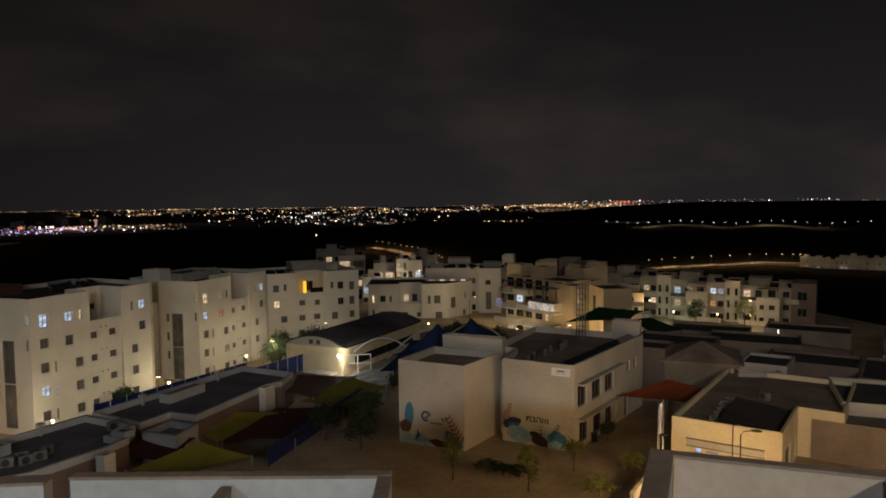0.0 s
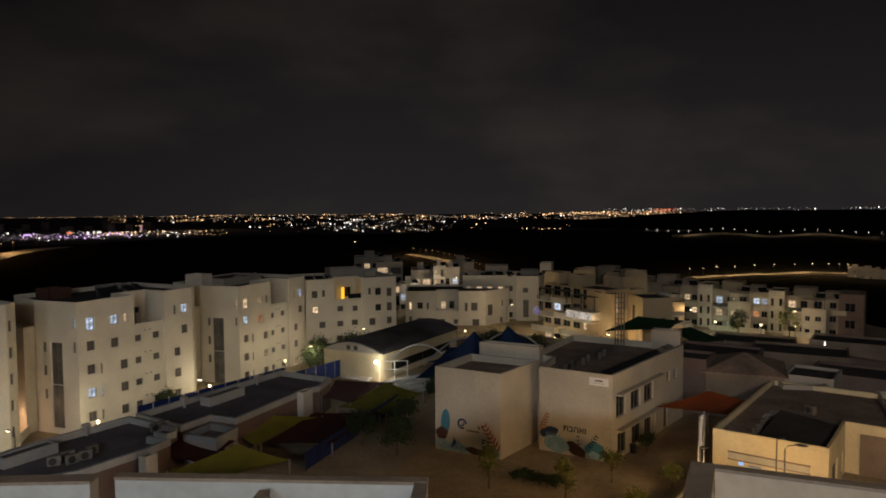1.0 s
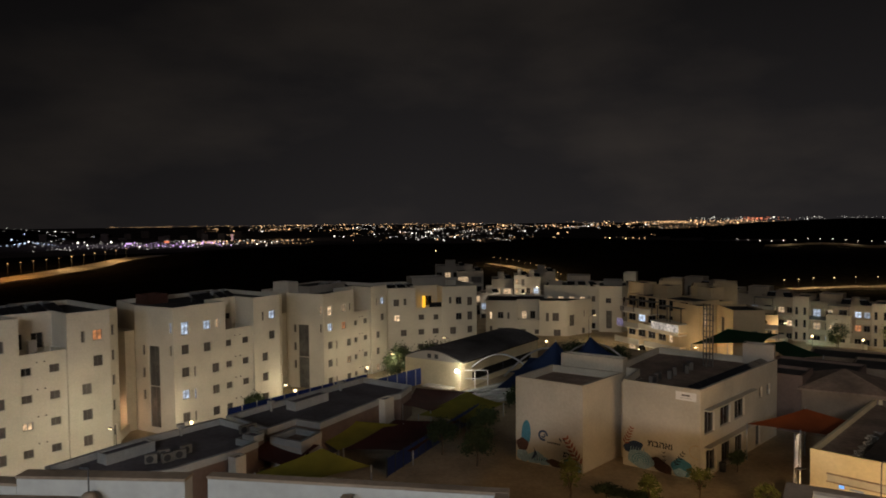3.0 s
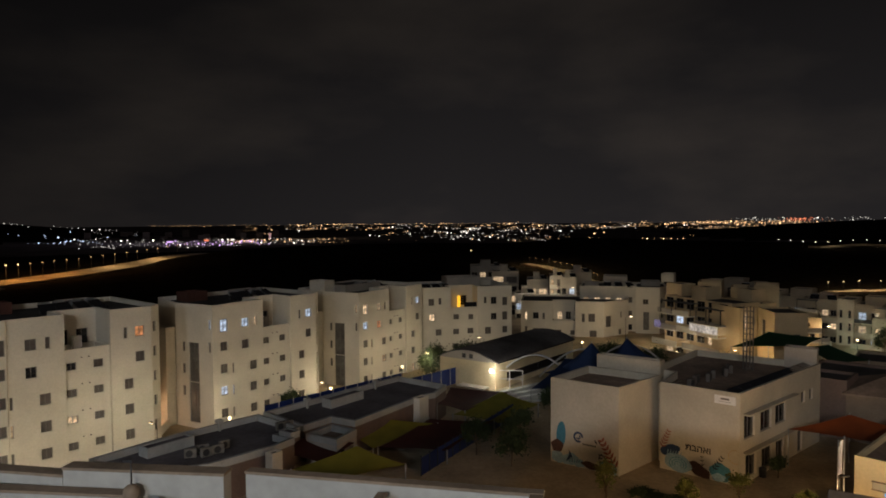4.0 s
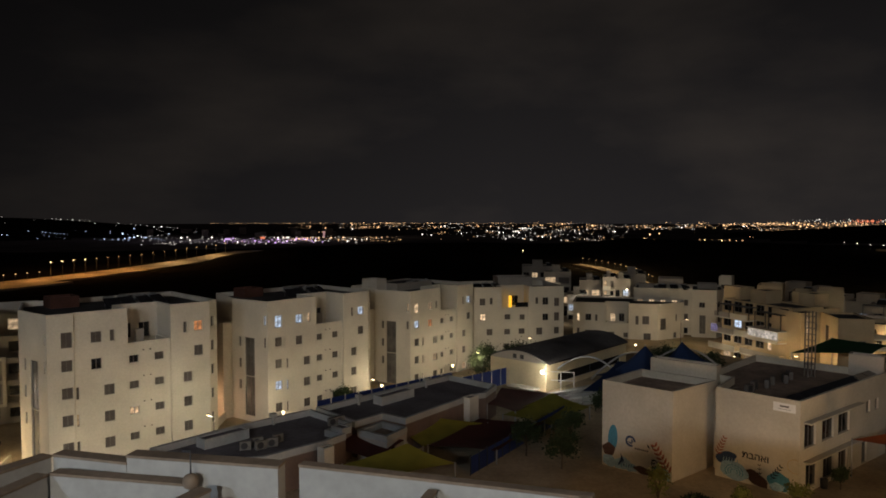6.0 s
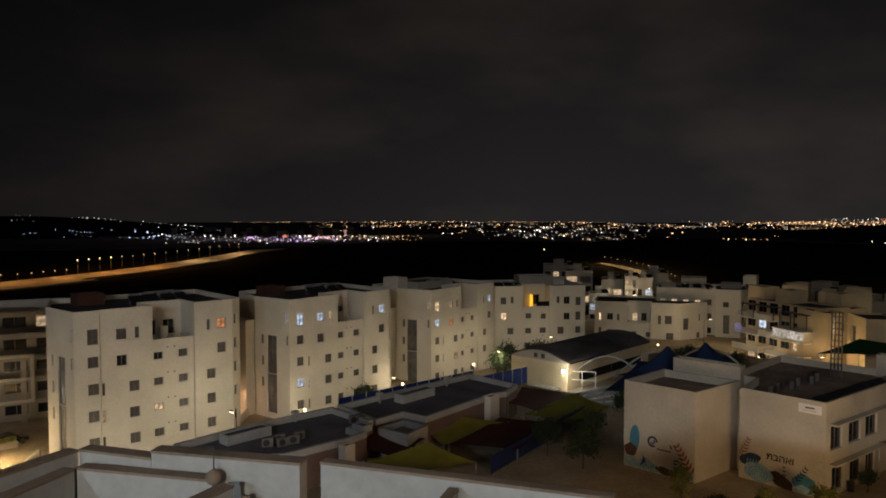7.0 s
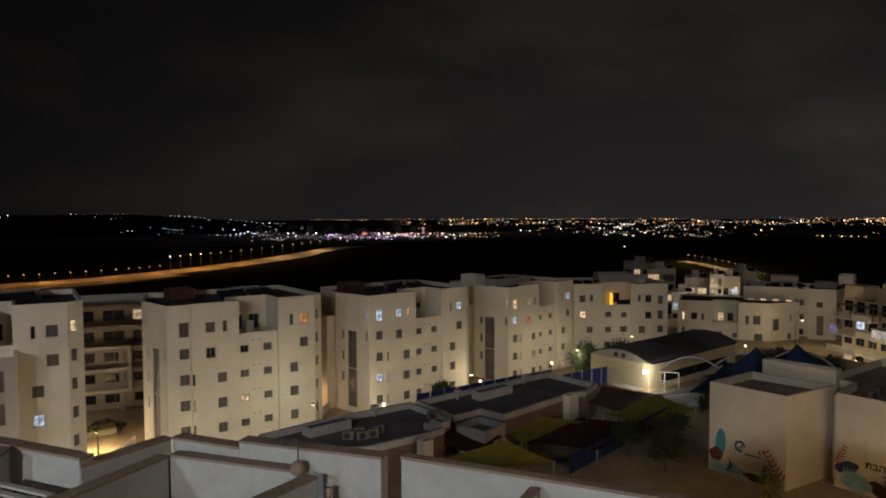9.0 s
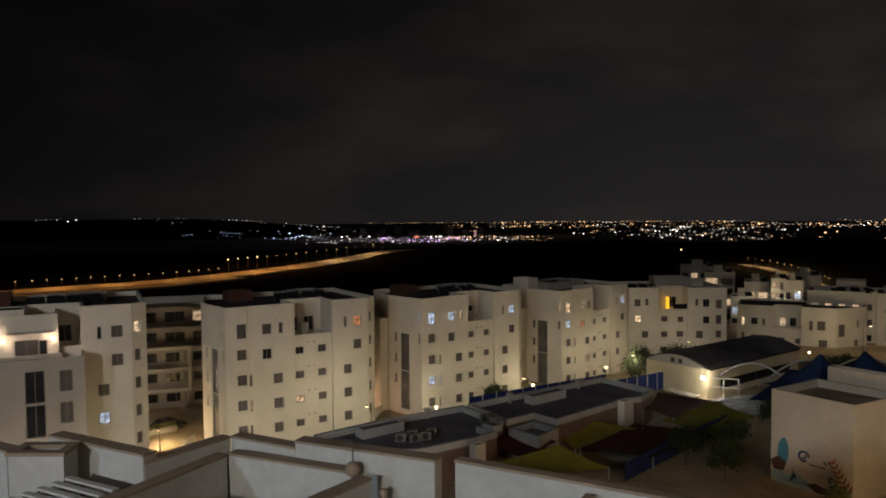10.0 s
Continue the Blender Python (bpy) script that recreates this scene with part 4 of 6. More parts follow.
for i in range(6):
    flat_shape("painted_leaf", leaf_outline(0.75 + 0.25 * i, 1.5, 0.5, 0.09, 80), 0.013, SKYBLUE, mur)
flat_shape("painted_shape", ellipse(3.7, 0.65, 1.15, 0.55, -26, wob=0.08), 0.006, BROWN, mur)
flat_shape("painted_shape", ellipse(5.6, 0.85, 0.95, 0.85, 0, wob=0.08), 0.006, TEAL, mur)
flat_shape("painted_shape", ellipse(5.5, 0.4, 0.6, 0.35, 0, wob=0.12), 0.01, SKYBLUE, mur)
fern(mur, 4.05, 0.9, 1.1, 95, INK, 3)
fern(mur, 4.95, 0.9, 1.6, 58, INK, 5)
pts = [(6.9 + 0.62 * math.cos(radians(a)), 2.5 + 0.62 * math.sin(radians(a))) for a in range(60, 361, 20)]
pts += [(6.9 + 0.56 * math.cos(radians(a)), 2.5 + 0.56 * math.sin(radians(a))) for a in range(360, 59, -20)]
flat_shape("painted_curl", [p for p in pts if p[0] < 7.2], 0.005, CREAM, mur)
tx = bpy.data.curves.new("word", "FONT")
tx.body = "\u05ea\u05d1\u05d4\u05d0\u05d5"
tx.size, tx.extrude, tx.offset = 0.95, 0.004, 0.02
tob = bpy.data.objects.new("word", tx)
scene.collection.objects.link(tob)
bpy.context.view_layer.update()
tm = bpy.data.meshes.new_from_object(tob.evaluated_get(bpy.context.evaluated_depsgraph_get()))
bpy.data.objects.remove(tob)
xs = [v.co.x for v in tm.vertices] or [0, 1]
ys = [v.co.y for v in tm.vertices] or [0, 1]
sx, sy = 2.3 / max(0.1, max(xs) - min(xs)), 0.52 / max(0.1, max(ys) - min(ys))
tm.transform(Matrix.Translation((2.45, -0.01, 2.26)) @ Matrix.Rotation(radians(90), 4, "X") @ Matrix.Diagonal((sx, sy, 1, 1)) @ Matrix.Translation((-min(xs), -min(ys), 0)))
tm.materials.clear()
tm.materials.append(INK)
wd = new("painted_word", tm)
wd.parent = mur
sign = thing("wall_sign", wall_frame(S2L, S2C, 4.5), "white school sign board with dark writing", "sign")
part("board", box_bm(5.05, -0.06, 7.0, 6.9, -0.004, 7.75, bevel=0.01), SIGN, sign)
part("writing", box_bm(5.6, -0.066, 7.38, 6.35, -0.06, 7.54), FRAME, sign)
part("writing", box_bm(5.45, -0.066, 7.19, 6.5, -0.06, 7.24), METAL, sign)

# ---- sports hall ----
BLUE = material("blue_shade_cloth", (0.009, 0.022, 0.07), 0.85, grain=20, amount=0.2)
BLUE_FENCE = material("blue_fence_sheet", (0.01, 0.024, 0.12), 0.7, grain=8, amount=0.2)
YELLOW = material("yellow_shade_cloth", (0.20, 0.18, 0.025), 0.85, grain=20, amount=0.12, stain=0.5)
MAROON = material("maroon_shade_cloth", (0.06, 0.016, 0.013), 0.85, grain=20, amount=0.2, stain=0.5)
ORANGE = material("orange_shade_cloth", (0.20, 0.045, 0.01), 0.85, grain=20, amount=0.15, stain=0.4)
GREEN = material("green_net", (0.006, 0.035, 0.012), 0.9, grain=20, amount=0.2)
SAND = material("sand_render", (0.57, 0.485, 0.32), 0.9, grain=4, amount=0.06, stain=0.3, stain_amount=0.12)

gym = thing("sports_hall", pose(3.63, 101.2, 2.0, 0, 0, -39.4), "sand-coloured sports hall with a dark barrel roof", "building")
GW, GD = 9.3, 23.0
gw_walls = {0: [(5.1, 0.1, 2.0, 2.3, "shut")], 1: [(3.0, 3.2, 18.0, 1.3, "dark")]}
block(gym, [(0, 0), (GW, 0), (GW, GD), (0, GD)], 0, 6.2, gw_walls, SAND, lip=0.3)
arc = [(GW * i / 18, 6.2 + 1.25 * math.sin(math.pi * i / 18) ** 0.8) for i in range(19)]
bm = bmesh.new()
for y0, y1 in ((-0.02, 0.3),):
    ring0 = [bm.verts.new((x, y0, z)) for x, z in arc]
    ring1 = [bm.verts.new((x, y1, z)) for x, z in arc]
    b0, b1 = bm.verts.new((GW / 2, y0, 6.2)), bm.verts.new((GW / 2, y1, 6.2))
    for i in range(18):
        bm.faces.new((ring0[i], ring0[i + 1], b0))
        bm.faces.new((ring1[i + 1], ring1[i], b1))
        bm.faces.new((ring0[i + 1], ring0[i], ring1[i], ring1[i + 1]))
part("arched_gable", bm, STUCCO_GREY, gym, "grey arched gable")
for u in (3.9, 5.1):
    part("gable_vent", box_bm(u, -0.06, 6.45, u + 0.6, -0.024, 7.05), DARKMETAL, gym)
bm = bmesh.new()
rings = []
for y in (0.32, GD / 2, GD):
    rings.append([[bm.verts.new((GW / 2 + (x - GW / 2) * 1.06, y, z + dz)) for x, z in arc] for dz in (-0.1, 0.12)])
for k in range(2):
    for i in range(18):
        bm.faces.new((rings[k][1][i], rings[k][1][i + 1], rings[k + 1][1][i + 1], rings[k + 1][1][i]))
        bm.faces.new((rings[k][0][i + 1], rings[k][0][i], rings[k + 1][0][i], rings[k + 1][0][i + 1]))
for r in (rings[0], rings[2]):
    for i in range(18):
        bm.faces.new((r[0][i], r[0][i + 1], r[1][i + 1], r[1][i]))
part("barrel_roof", bm, BITUMEN, gym, "dark metal barrel roof", smooth=True)
part("door_canopy", box_bm(4.0, -1.6, 2.75, 8.4, -0.004, 2.9, bevel=0.02), STUCCO, gym)
part("corner_pillar", box_bm(GW - 0.9, -0.06, 0, GW + 0.05, -0.004, 6.3), SAND, gym)
lamp = thing("flood_lamp", gym.matrix_basis @ pose(GW - 0.3, -0.3, 5.2), "white floodlight fixed to the hall corner", "lamp")
part("lamp_housing", box_bm(-0.28, -0.05, -0.2, 0.28, 0.2, 0.2, bevel=0.03), DARKMETAL, lamp)
part("lamp_glass", box_bm(-0.25, -0.09, -0.17, 0.25, -0.055, 0.17), LAMP_WHITE, lamp, "glowing lamp glass")
point_light("flood_light", gym.matrix_basis @ Vector((GW + 0.9, -0.9, 5.1)), 430, (1.0, 0.92, 0.74), 0.25)


def tube(name, pts, radius, mat, parent=None, label="", sides=8):
    """A pipe along points."""
    bm = bmesh.new()
    rings = []
    pts = [Vector(p) for p in pts]
    for i, p in enumerate(pts):
        d = (pts[min(i + 1, len(pts) - 1)] - pts[max(i - 1, 0)]).normalized()
        ref = Vector((0, 0, 1)) if abs(d.z) < 0.9 else Vector((1, 0, 0))
        u = d.cross(ref).normalized()
        v = d.cross(u)
        rad = radius[i] if isinstance(radius, (list, tuple)) else radius
        rings.append([bm.verts.new(p + (u * math.cos(2 * math.pi * k / sides) + v * math.sin(2 * math.pi * k / sides)) * rad) for k in range(sides)])
    for a, b in zip(rings, rings[1:]):
        for k in range(sides):
            bm.faces.new((a[k], a[(k + 1) % sides], b[(k + 1) % sides], b[k]))
    bm.faces.new(rings[0])
    bm.faces.new(list(reversed(rings[-1])))
    bmesh.ops.recalc_face_normals(bm, faces=bm.faces)
    return part(name, bm, mat, parent, label, smooth=True)


# steel arches over the court beside the hall, and its rails
court = thing("court_canopy", None, "steel arches of the covered court with blue cloth", "canopy")
for k, (x, y) in enumerate(((16.5, 93.5), (24.0, 97.0), (31.5, 100.0))):
    tube("arch", [(x - 6.0 + 12.0 * i / 14, y + 5.0 - 5.0 * i / 14, 4.8 + 4.4 * math.sin(math.pi * i / 14)) for i in range(15)], 0.14, METAL, court)


def sail(name, corners, mat, label, sag=0.5, group="shade sails", poles=True):
    """A taut cloth between its corners, sagging in the middle, with poles at the corners."""
    p = [Vector(c) for c in corners]
    n = 10
    vs, fs = [], []
    for side in (0, 1):
        for i in range(n + 1):
            for j in range(n + 1):
                u, v = i / n, j / n
                q = p[0] * (1 - u) * (1 - v) + p[1] * u * (1 - v) + p[2] * u * v + p[3] * (1 - u) * v
                q = q - Vector((0, 0, sag * 4 * u * (1 - u) * 1.0 * 4 * v * (1 - v) * 0.6 + 0.02 * side))
                c = (p[0] + p[1] + p[2] + p[3]) / 4
                pull = 0.07 * (4 * u * (1 - u) * (1 - 4 * v * (1 - v)) + 4 * v * (1 - v) * (1 - 4 * u * (1 - u)))
                vs.append(q + (c - q) * pull)
    m = (n + 1) ** 2
    for i in range(n):
        for j in range(n):
            a = i * (n + 1) + j
            f = (a, a + n + 1, a + n + 2, a + 1)
            fs.append(f)
            fs.append(tuple(m + k for k in reversed(f)))
    t = thing(name, None, label, "shade sail", group)
    cl = solid("cloth", vs, fs, mat, t)
    cl.data.polygons.foreach_set("use_smooth", [True] * len(cl.data.polygons))
    for q in p:
        if poles and q.z > 5.4:
            tube("pole", [(q.x, q.y, 4.5), (q.x, q.y, q.z + 0.1)], 0.07, METAL, t)
    return t


sail("shade_sail", [(14.5, 88.0, 6.5), (20.5, 96.0, 8.6), (27.5, 96.5, 8.6), (23.0, 84.0, 6.8)], BLUE, "dark blue shade sail beside the hall", 0.3)
def peaked_tent(apex, base, mat, label):
    """A cloth cone drawn up to a mast, hollow between its corners."""
    a = Vector(apex)
    b = [Vector(q) for q in base]
    n, rows = len(b), 8
    vs, fs = [], []
    for k in range(rows + 1):
        f = k / rows
        for i in range(n):
            for h in range(4):
                q = b[i].lerp(b[(i + 1) % n], h / 4)
                mid = 0.14 * math.sin(math.pi * h / 4)
                p = a.lerp(q, f)
                p.z = a.z + (q.z - a.z) * (1 - (1 - f) ** 1.7)
                vs.append(p.lerp(Vector((a.x, a.y, p.z)), mid * f))
    m = 4 * n
    for k in range(rows):
        for i in range(m):
            j = (i + 1) % m
            fs.append((k * m + i, (k + 1) * m + i, (k + 1) * m + j, k * m + j))
    t = thing("shade_tent", None, label, "shade sail", "shade sails")
    c = solid("cloth", vs, fs, mat, t)
    c.data.polygons.foreach_set("use_smooth", [True] * len(c.data.polygons))
    tube("mast", [(a.x, a.y, 4.5), (a.x, a.y, a.z + 0.15)], 0.08, METAL, t)


peaked_tent((23.4, 93.1, 11.3), ((17.2, 94.0, 7.2), (22.5, 88.0, 6.8), (27.5, 92.2, 8.0), (23.5, 98.0, 7.6)), BLUE, "dark blue peaked tent over the court")
peaked_tent((28.3, 93.8, 11.7), ((25.4, 93.6, 9.2), (29.0, 90.5, 8.8), (33.0, 93.2, 8.8), (29.0, 97.5, 8.8)), BLUE, "dark blue peaked tent over the court")
sail("shade_sail", [(-9.6, 73.6, 7.3), (-4.1, 68.9, 5.5), (2.4, 75.3, 6.0), (-4.0, 74.4, 7.0)], YELLOW, "yellow shade sail over the play yard", 0.2)
sail("shade_sail", [(-10.9, 62.2, 6.0), (-5.6, 59.6, 6.2), (-0.9, 62.9, 6.0), (-5.3, 64.4, 7.3)], YELLOW, "yellow peaked sail over the play yard", 0.1)
sail("shade_sail", [(4.2, 78.8, 6.0), (9.2, 75.6, 5.8), (14.4, 82.3, 6.0), (10.6, 86.4, 6.6)], YELLOW, "olive yellow shade sail by the hall", 0.3)
sail("shade_sail", [(-12.6, 65.2, 6.6), (-8.0, 63.4, 6.0), (-5.8, 67.5, 6.6), (-10.4, 69.4, 7.0)], MAROON, "maroon shade sail by the low wing", 0.3)
sail("shade_sail", [(-3.6, 68.4, 5.8), (3.0, 67.0, 5.8), (8.5, 76.0, 6.0), (1.5, 76.5, 6.2)], MAROON, "maroon shade sail over the play yard", 0.4)
sail("shade_sail", [(2.5, 81.0, 6.6), (5.6, 79.2, 6.2), (11.8, 87.5, 6.2), (4.5, 89.0, 6.6)], MAROON, "maroon shade sail behind the low wing", 0.4)
sail("shade_sail", [(34.8, 64.6, 8.0), (40.2, 60.4, 8.0), (46.2, 61.2, 8.0), (41.0, 65.2, 9.1)], ORANGE, "orange shade sail between the school wings", 0.2)
sail("shade_sail", [(48.0, 106.0, 8.0), (54.5, 97.0, 9.6), (58.0, 99.0, 10.4), (53.3, 105.0, 10.4)], GREEN, "dark green netting behind the school", 0.2)
sail("shade_sail", [(54.0, 97.2, 9.6), (56.0, 92.5, 8.0), (62.0, 94.5, 8.0), (59.0, 99.0, 9.4)], GREEN, "dark green netting behind the school", 0.2)


# ---- kindergarten wings ----
def wing(poly, top, label, wall=None, roof=None, openings=None):
    t = thing("kindergarten_wing", Matrix.Translation((0, 0, 4.5)), label, "building", "low kindergarten wings")
    block(t, poly, 0, top - 4.5, openings or {}, wall or KINDER, roof or ROOF_GREY, lip=0.55, thick=0.3, roof=True)
    inner, outer = inset(poly, 0.33), inset(poly, -0.03)
    n = len(poly)
    vs = [(*p, z) for z in (top - 5.04, top - 4.44) for ring in (outer, inner) for p in ring]
    fs = []
    for i in range(n):
        j = (i + 1) % n
        fs += [(2 * n + i, 2 * n + j, 3 * n + j, 3 * n + i), (i, j, 2 * n + j, 2 * n + i), (n + j, n + i, 3 * n + i, 3 * n + j), (j, i, n + i, n + j)]
    solid("rim", vs, fs, PARAPET, t, "pale roof rim")
    return t


def roof_block(name, poly, z0, z1, label, mat=None):
    t = thing(name, Matrix.Translation((0, 0, z0)), label, "roof block", "pale roof blocks")
    block(t, poly, 0, z1 - z0, mat=mat or PARAPET, lip=0.12, thick=0.18, roof_mat=ROOF_GREY)
    return t


wing([(-10.7, 68.5), (-8.4, 71.4), (-5.9, 69.7), (0.84, 79.5), (2.3, 80.4), (3.7, 84.2), (-2.1, 89.4), (-12.3, 77.6), (-15.6, 73.6)], 8.0, "low kindergarten wing with a dark flat roof and pale rim")
wing([(-24.5, 55.5), (-16.7, 58.1), (-12.4, 62.5), (-11.0, 64.7), (-12.7, 65.8), (-11.0, 68.2), (-16.0, 72.9), (-22.1, 66.8), (-27.2, 60.0)], 8.0, "low kindergarten wing with a dark flat roof and raised corners")
wing([(-10.4, 67.9), (-7.3, 65.8), (-5.7, 68.9), (-8.4, 70.9)], 7.4, "small pale link between the kindergarten wings", STUCCO_GREY, ROOF_BROWN, {1: [(0.7, 0.0, 0.9, 1.9, "dark")]})
roof_block("roof_kiosk", [(-22.9, 61.4), (-20.0, 64.9), (-21.1, 65.8), (-24.0, 62.3)], 7.46, 8.35, "raised pale roof kerb on the low wing")
roof_block("roof_kiosk", [(-9.0, 76.5), (-5.8, 80.6), (-6.9, 81.5), (-10.1, 77.5)], 7.46, 8.4, "raised pale roof light on the low wing")
roof_block("roof_kiosk", [(-12.5, 65.5), (-11.3, 64.6), (-10.6, 65.5), (-11.9, 66.5)], 7.9, 8.5, "raised pale corner of the low wing")
roof_block("wall_pier", [(-0.4, 78.2), (0.5, 77.6), (1.5, 79.0), (0.75, 79.5)], 4.5, 8.1, "pale pier at the end of the low wing", STUCCO)
roof_block("wall_pier", [(-12.9, 61.2), (-12.2, 60.7), (-11.5, 61.6), (-12.2, 62.1)], 4.5, 7.9, "pale pier beside the low wing", STUCCO)
for x, y, turn in ((-18.6, 62.6, 30), (-18.0, 61.6, 40), (-17.2, 62.4, 30), (-17.0, 63.6, 50), (-19.3, 61.4, 20), (-13.0, 69.0, 40), (-12.4, 69.6, 40)):
    air_unit(x, y, 7.46, turn, mat=ROOF_PALE)
for x, y in ((-18.9, 69.2), (-11.6, 76.9), (-4.7, 85.0)):
    t = thing("roof_vent", pose(x, y, 7.46, 0, 0, 45), "pale cowl on a roof pipe by the rim", "vent", "roof vents")
    part("pipe", box_bm(-0.12, -0.12, 0, 0.12, 0.12, 0.8, bevel=0.03), PARAPET, t)
    part("cowl", box_bm(-0.32, -0.32, 0.8, 0.32, 0.32, 1.15, bevel=0.06), PARAPET, t)

# retaining wall, blue fence sheets along the lane
fence = thing("lane_fence", None, "blue sheet fence along the lane on posts", "fence")
for i in range(22):
    a = 44 + 1.9 * i
    p0, p1 = site(a, 64.95), site(a + 1.84, 64.95)
    m = wall_frame(p0, p1, 4.5)
    hgt = 3.3 if a < 64 else 2.3
    q = part("sheet", box_bm(0.04, 0, 0.1, 1.8, 0.03, 0.1 + hgt), BLUE_FENCE, fence)
    q.matrix_basis = m
    q = part("post", box_bm(-0.03, -0.03, 0, 0.03, 0.03, 0.25 + hgt), METAL, fence)
    q.matrix_basis = m
fence = thing("yard_fence", None, "blue cloth fence round the play yard", "fence")
for i in range(14):
    f0, f1 = i / 14, (i + 0.97) / 14
    p0 = (0.5 + 11.0 * f0, 64.0 + 18.2 * f0)
    p1 = (0.5 + 11.0 * f1, 64.0 + 18.2 * f1)
    m = wall_frame(p0, p1, 4.5)
    q = part("sheet", box_bm(0, 0, 0.05, 1.45, 0.03, 1.7), BLUE_FENCE, fence)
    q.matrix_basis = m
    q = part("post", box_bm(-0.04, -0.04, 0, 0.04, 0.04, 1.9), DARKMETAL, fence)
    q.matrix_basis = m
frame_gate = thing("court_goal", pose(11.1, 96.3, 4.5, 0, 0, -8), "white steel goal at the edge of the court", "goal")
for u in (0, 1.75, 3.5):
    part("post", box_bm(u, 0, 0, u + 0.12, 0.12, 2.6), SIGN_FRAME, frame_gate)
for z in (1.35, 2.5):
    part("bar", box_bm(0.125, 0.02, z, 3.495, 0.1, z + 0.1), SIGN_FRAME, frame_gate)
# pale benches and court kerbs beside the hall
for i in range(4):
    q = tagged(solid("court_step", *(lambda b: ([(x, y, z) for z in b[2] for x, y in ((0, 0), (13, 0), (13, 0.7), (0, 0.7))], [(0, 3, 2, 1), (4, 5, 6, 7), (0, 1, 5, 4), (1, 2, 6, 5), (2, 3, 7, 6), (3, 0, 4, 7)]))((0, 0, (0, 0.75 - 0.15 * i))), PARAPET, None, "", pose(10.3 + 0.5 * i, 90.6 - 1.1 * i, 4.5, 0, 0, 38 - 4 * i)), "pale concrete step beside the court", "step", "court steps")

# ---- halls and houses beside the school ----
hall = thing("assembly_hall", pose(34.58, 54.26, 4.5, 0, 0, -48.5), "single-storey hall with yellow-lit front and flat roof", "building")
block(hall, [(0, 0), (8.82, 0), (8.82, 8.6), (12.5, 8.6), (12.5, 21), (0, 21)], 0, 4.5, {1: [(1.7, 0.3, 2.9, 2.2, "shut"), (6.4, 0.3, 1.3, 2.0, "shut")]}, SAND, ROOF_BROWN, lip=0.5)
part("front_band", box_bm(1.3, -0.12, 2.2, 7.5, -0.004, 2.75, bevel=0.03), SCHOOL, hall, "pale band over the front")
for q0, q1 in ((2.12, 2.2), (2.75, 2.83)):
    part("band_edge", box_bm(1.25, -0.17, q0, 7.55, -0.004, q1, bevel=0.02), ROOF_BROWN, hall, "brown edge of the band")
part("lit_letters", box_bm(2.15, -0.05, 1.8, 2.5, -0.006, 2.02), glowing("sign_blue", (0.15, 0.4, 1.0), 1.6), hall, "blue glowing sign")
part("lit_letters", box_bm(2.9, -0.05, 1.78, 3.9, -0.006, 1.92), glowing("sign_white_lit", (0.6, 0.6, 0.55), 0.3), hall)
solid("sloped_roof", [(3.6, 0.3, 4.35), (8.5, 0.3, 4.1), (8.5, 8.3, 4.15), (3.6, 8.3, 4.75), (3.6, 0.3, 4.0), (8.5, 0.3, 4.0), (8.5, 8.3, 4.0), (3.6, 8.3, 4.0)], [(0, 1, 2, 3), (0, 4, 5, 1), (1, 5, 6, 2), (2, 6, 7, 3), (3, 7, 4, 0)], BITUMEN, hall)
for i in range(1):
    q = hall.matrix_basis @ Vector((5.6 + 0.9 * i, 11.0 + 0.5 * i, 0))
    air_unit(q.x, q.y, 8.5, -75, "grey rooftop air-conditioning unit", ANNEX)
r = random.Random(77)
vs, fs = [], []
for i in range(260):
    f = r.random()
    q = hall.matrix_basis @ Vector((2.9 + 0.35 * r.gauss(0, 1) * 0.6, 0.9 + 9.5 * f, 4.0))
    w, h = r.uniform(0.06, 0.2), r.uniform(0.05, 0.16)
    k = len(vs)
    a = r.uniform(0, 1.5)
    for z in (0, h):
        for c in range(4):
            vs.append((q.x + w * math.cos(a + c * math.pi / 2), q.y + w * math.sin(a + c * math.pi / 2), 8.5 + z))
    fs += [(k + 4, k + 5, k + 6, k + 7)] + [(k + c, k + (c + 1) % 4, k + 4 + (c + 1) % 4, k + 4 + c) for c in range(4)]
tagged(solid("roof_rubble", vs, fs, STUCCO_GREY), "strip of pale rubble lying on the hall roof", "rubble", kind="stuff")
# the wing's shade is put into its colour by the dark render
house("side_wing", (47.5, 52.4, 4.5), -45, 7, 9, 3.6, [], "low wing beside the hall, shade put into its brown colour", ANNEX, lip=0.3, roof_mat=ROOF_PALE)
house("side_house", (51.8, 53.6, 4.5), -36, 12, 10, 4.5, [(1.5, 0.8, 1.4, 1.4, "shut"), (5, 0.8, 1.4, 1.4, "shut")], "pale brown flat-roofed house with a broad eave", SCHOOL, lip=0.4, roof_mat=BITUMEN)
t = thing("side_canopy", pose(50.0, 50.6, 4.5, 0, 0, -48), "thin canopy on posts before the house", "canopy")
part("canopy_slab", box_bm(0, 0, 2.9, 9, 3.2, 3.1, bevel=0.02), ANNEX, t)
for u in (0.3, 4.4, 8.5):
    part("post", box_bm(u, 0.1, 0, u + 0.18, 0.28, 2.9), ANNEX, t)
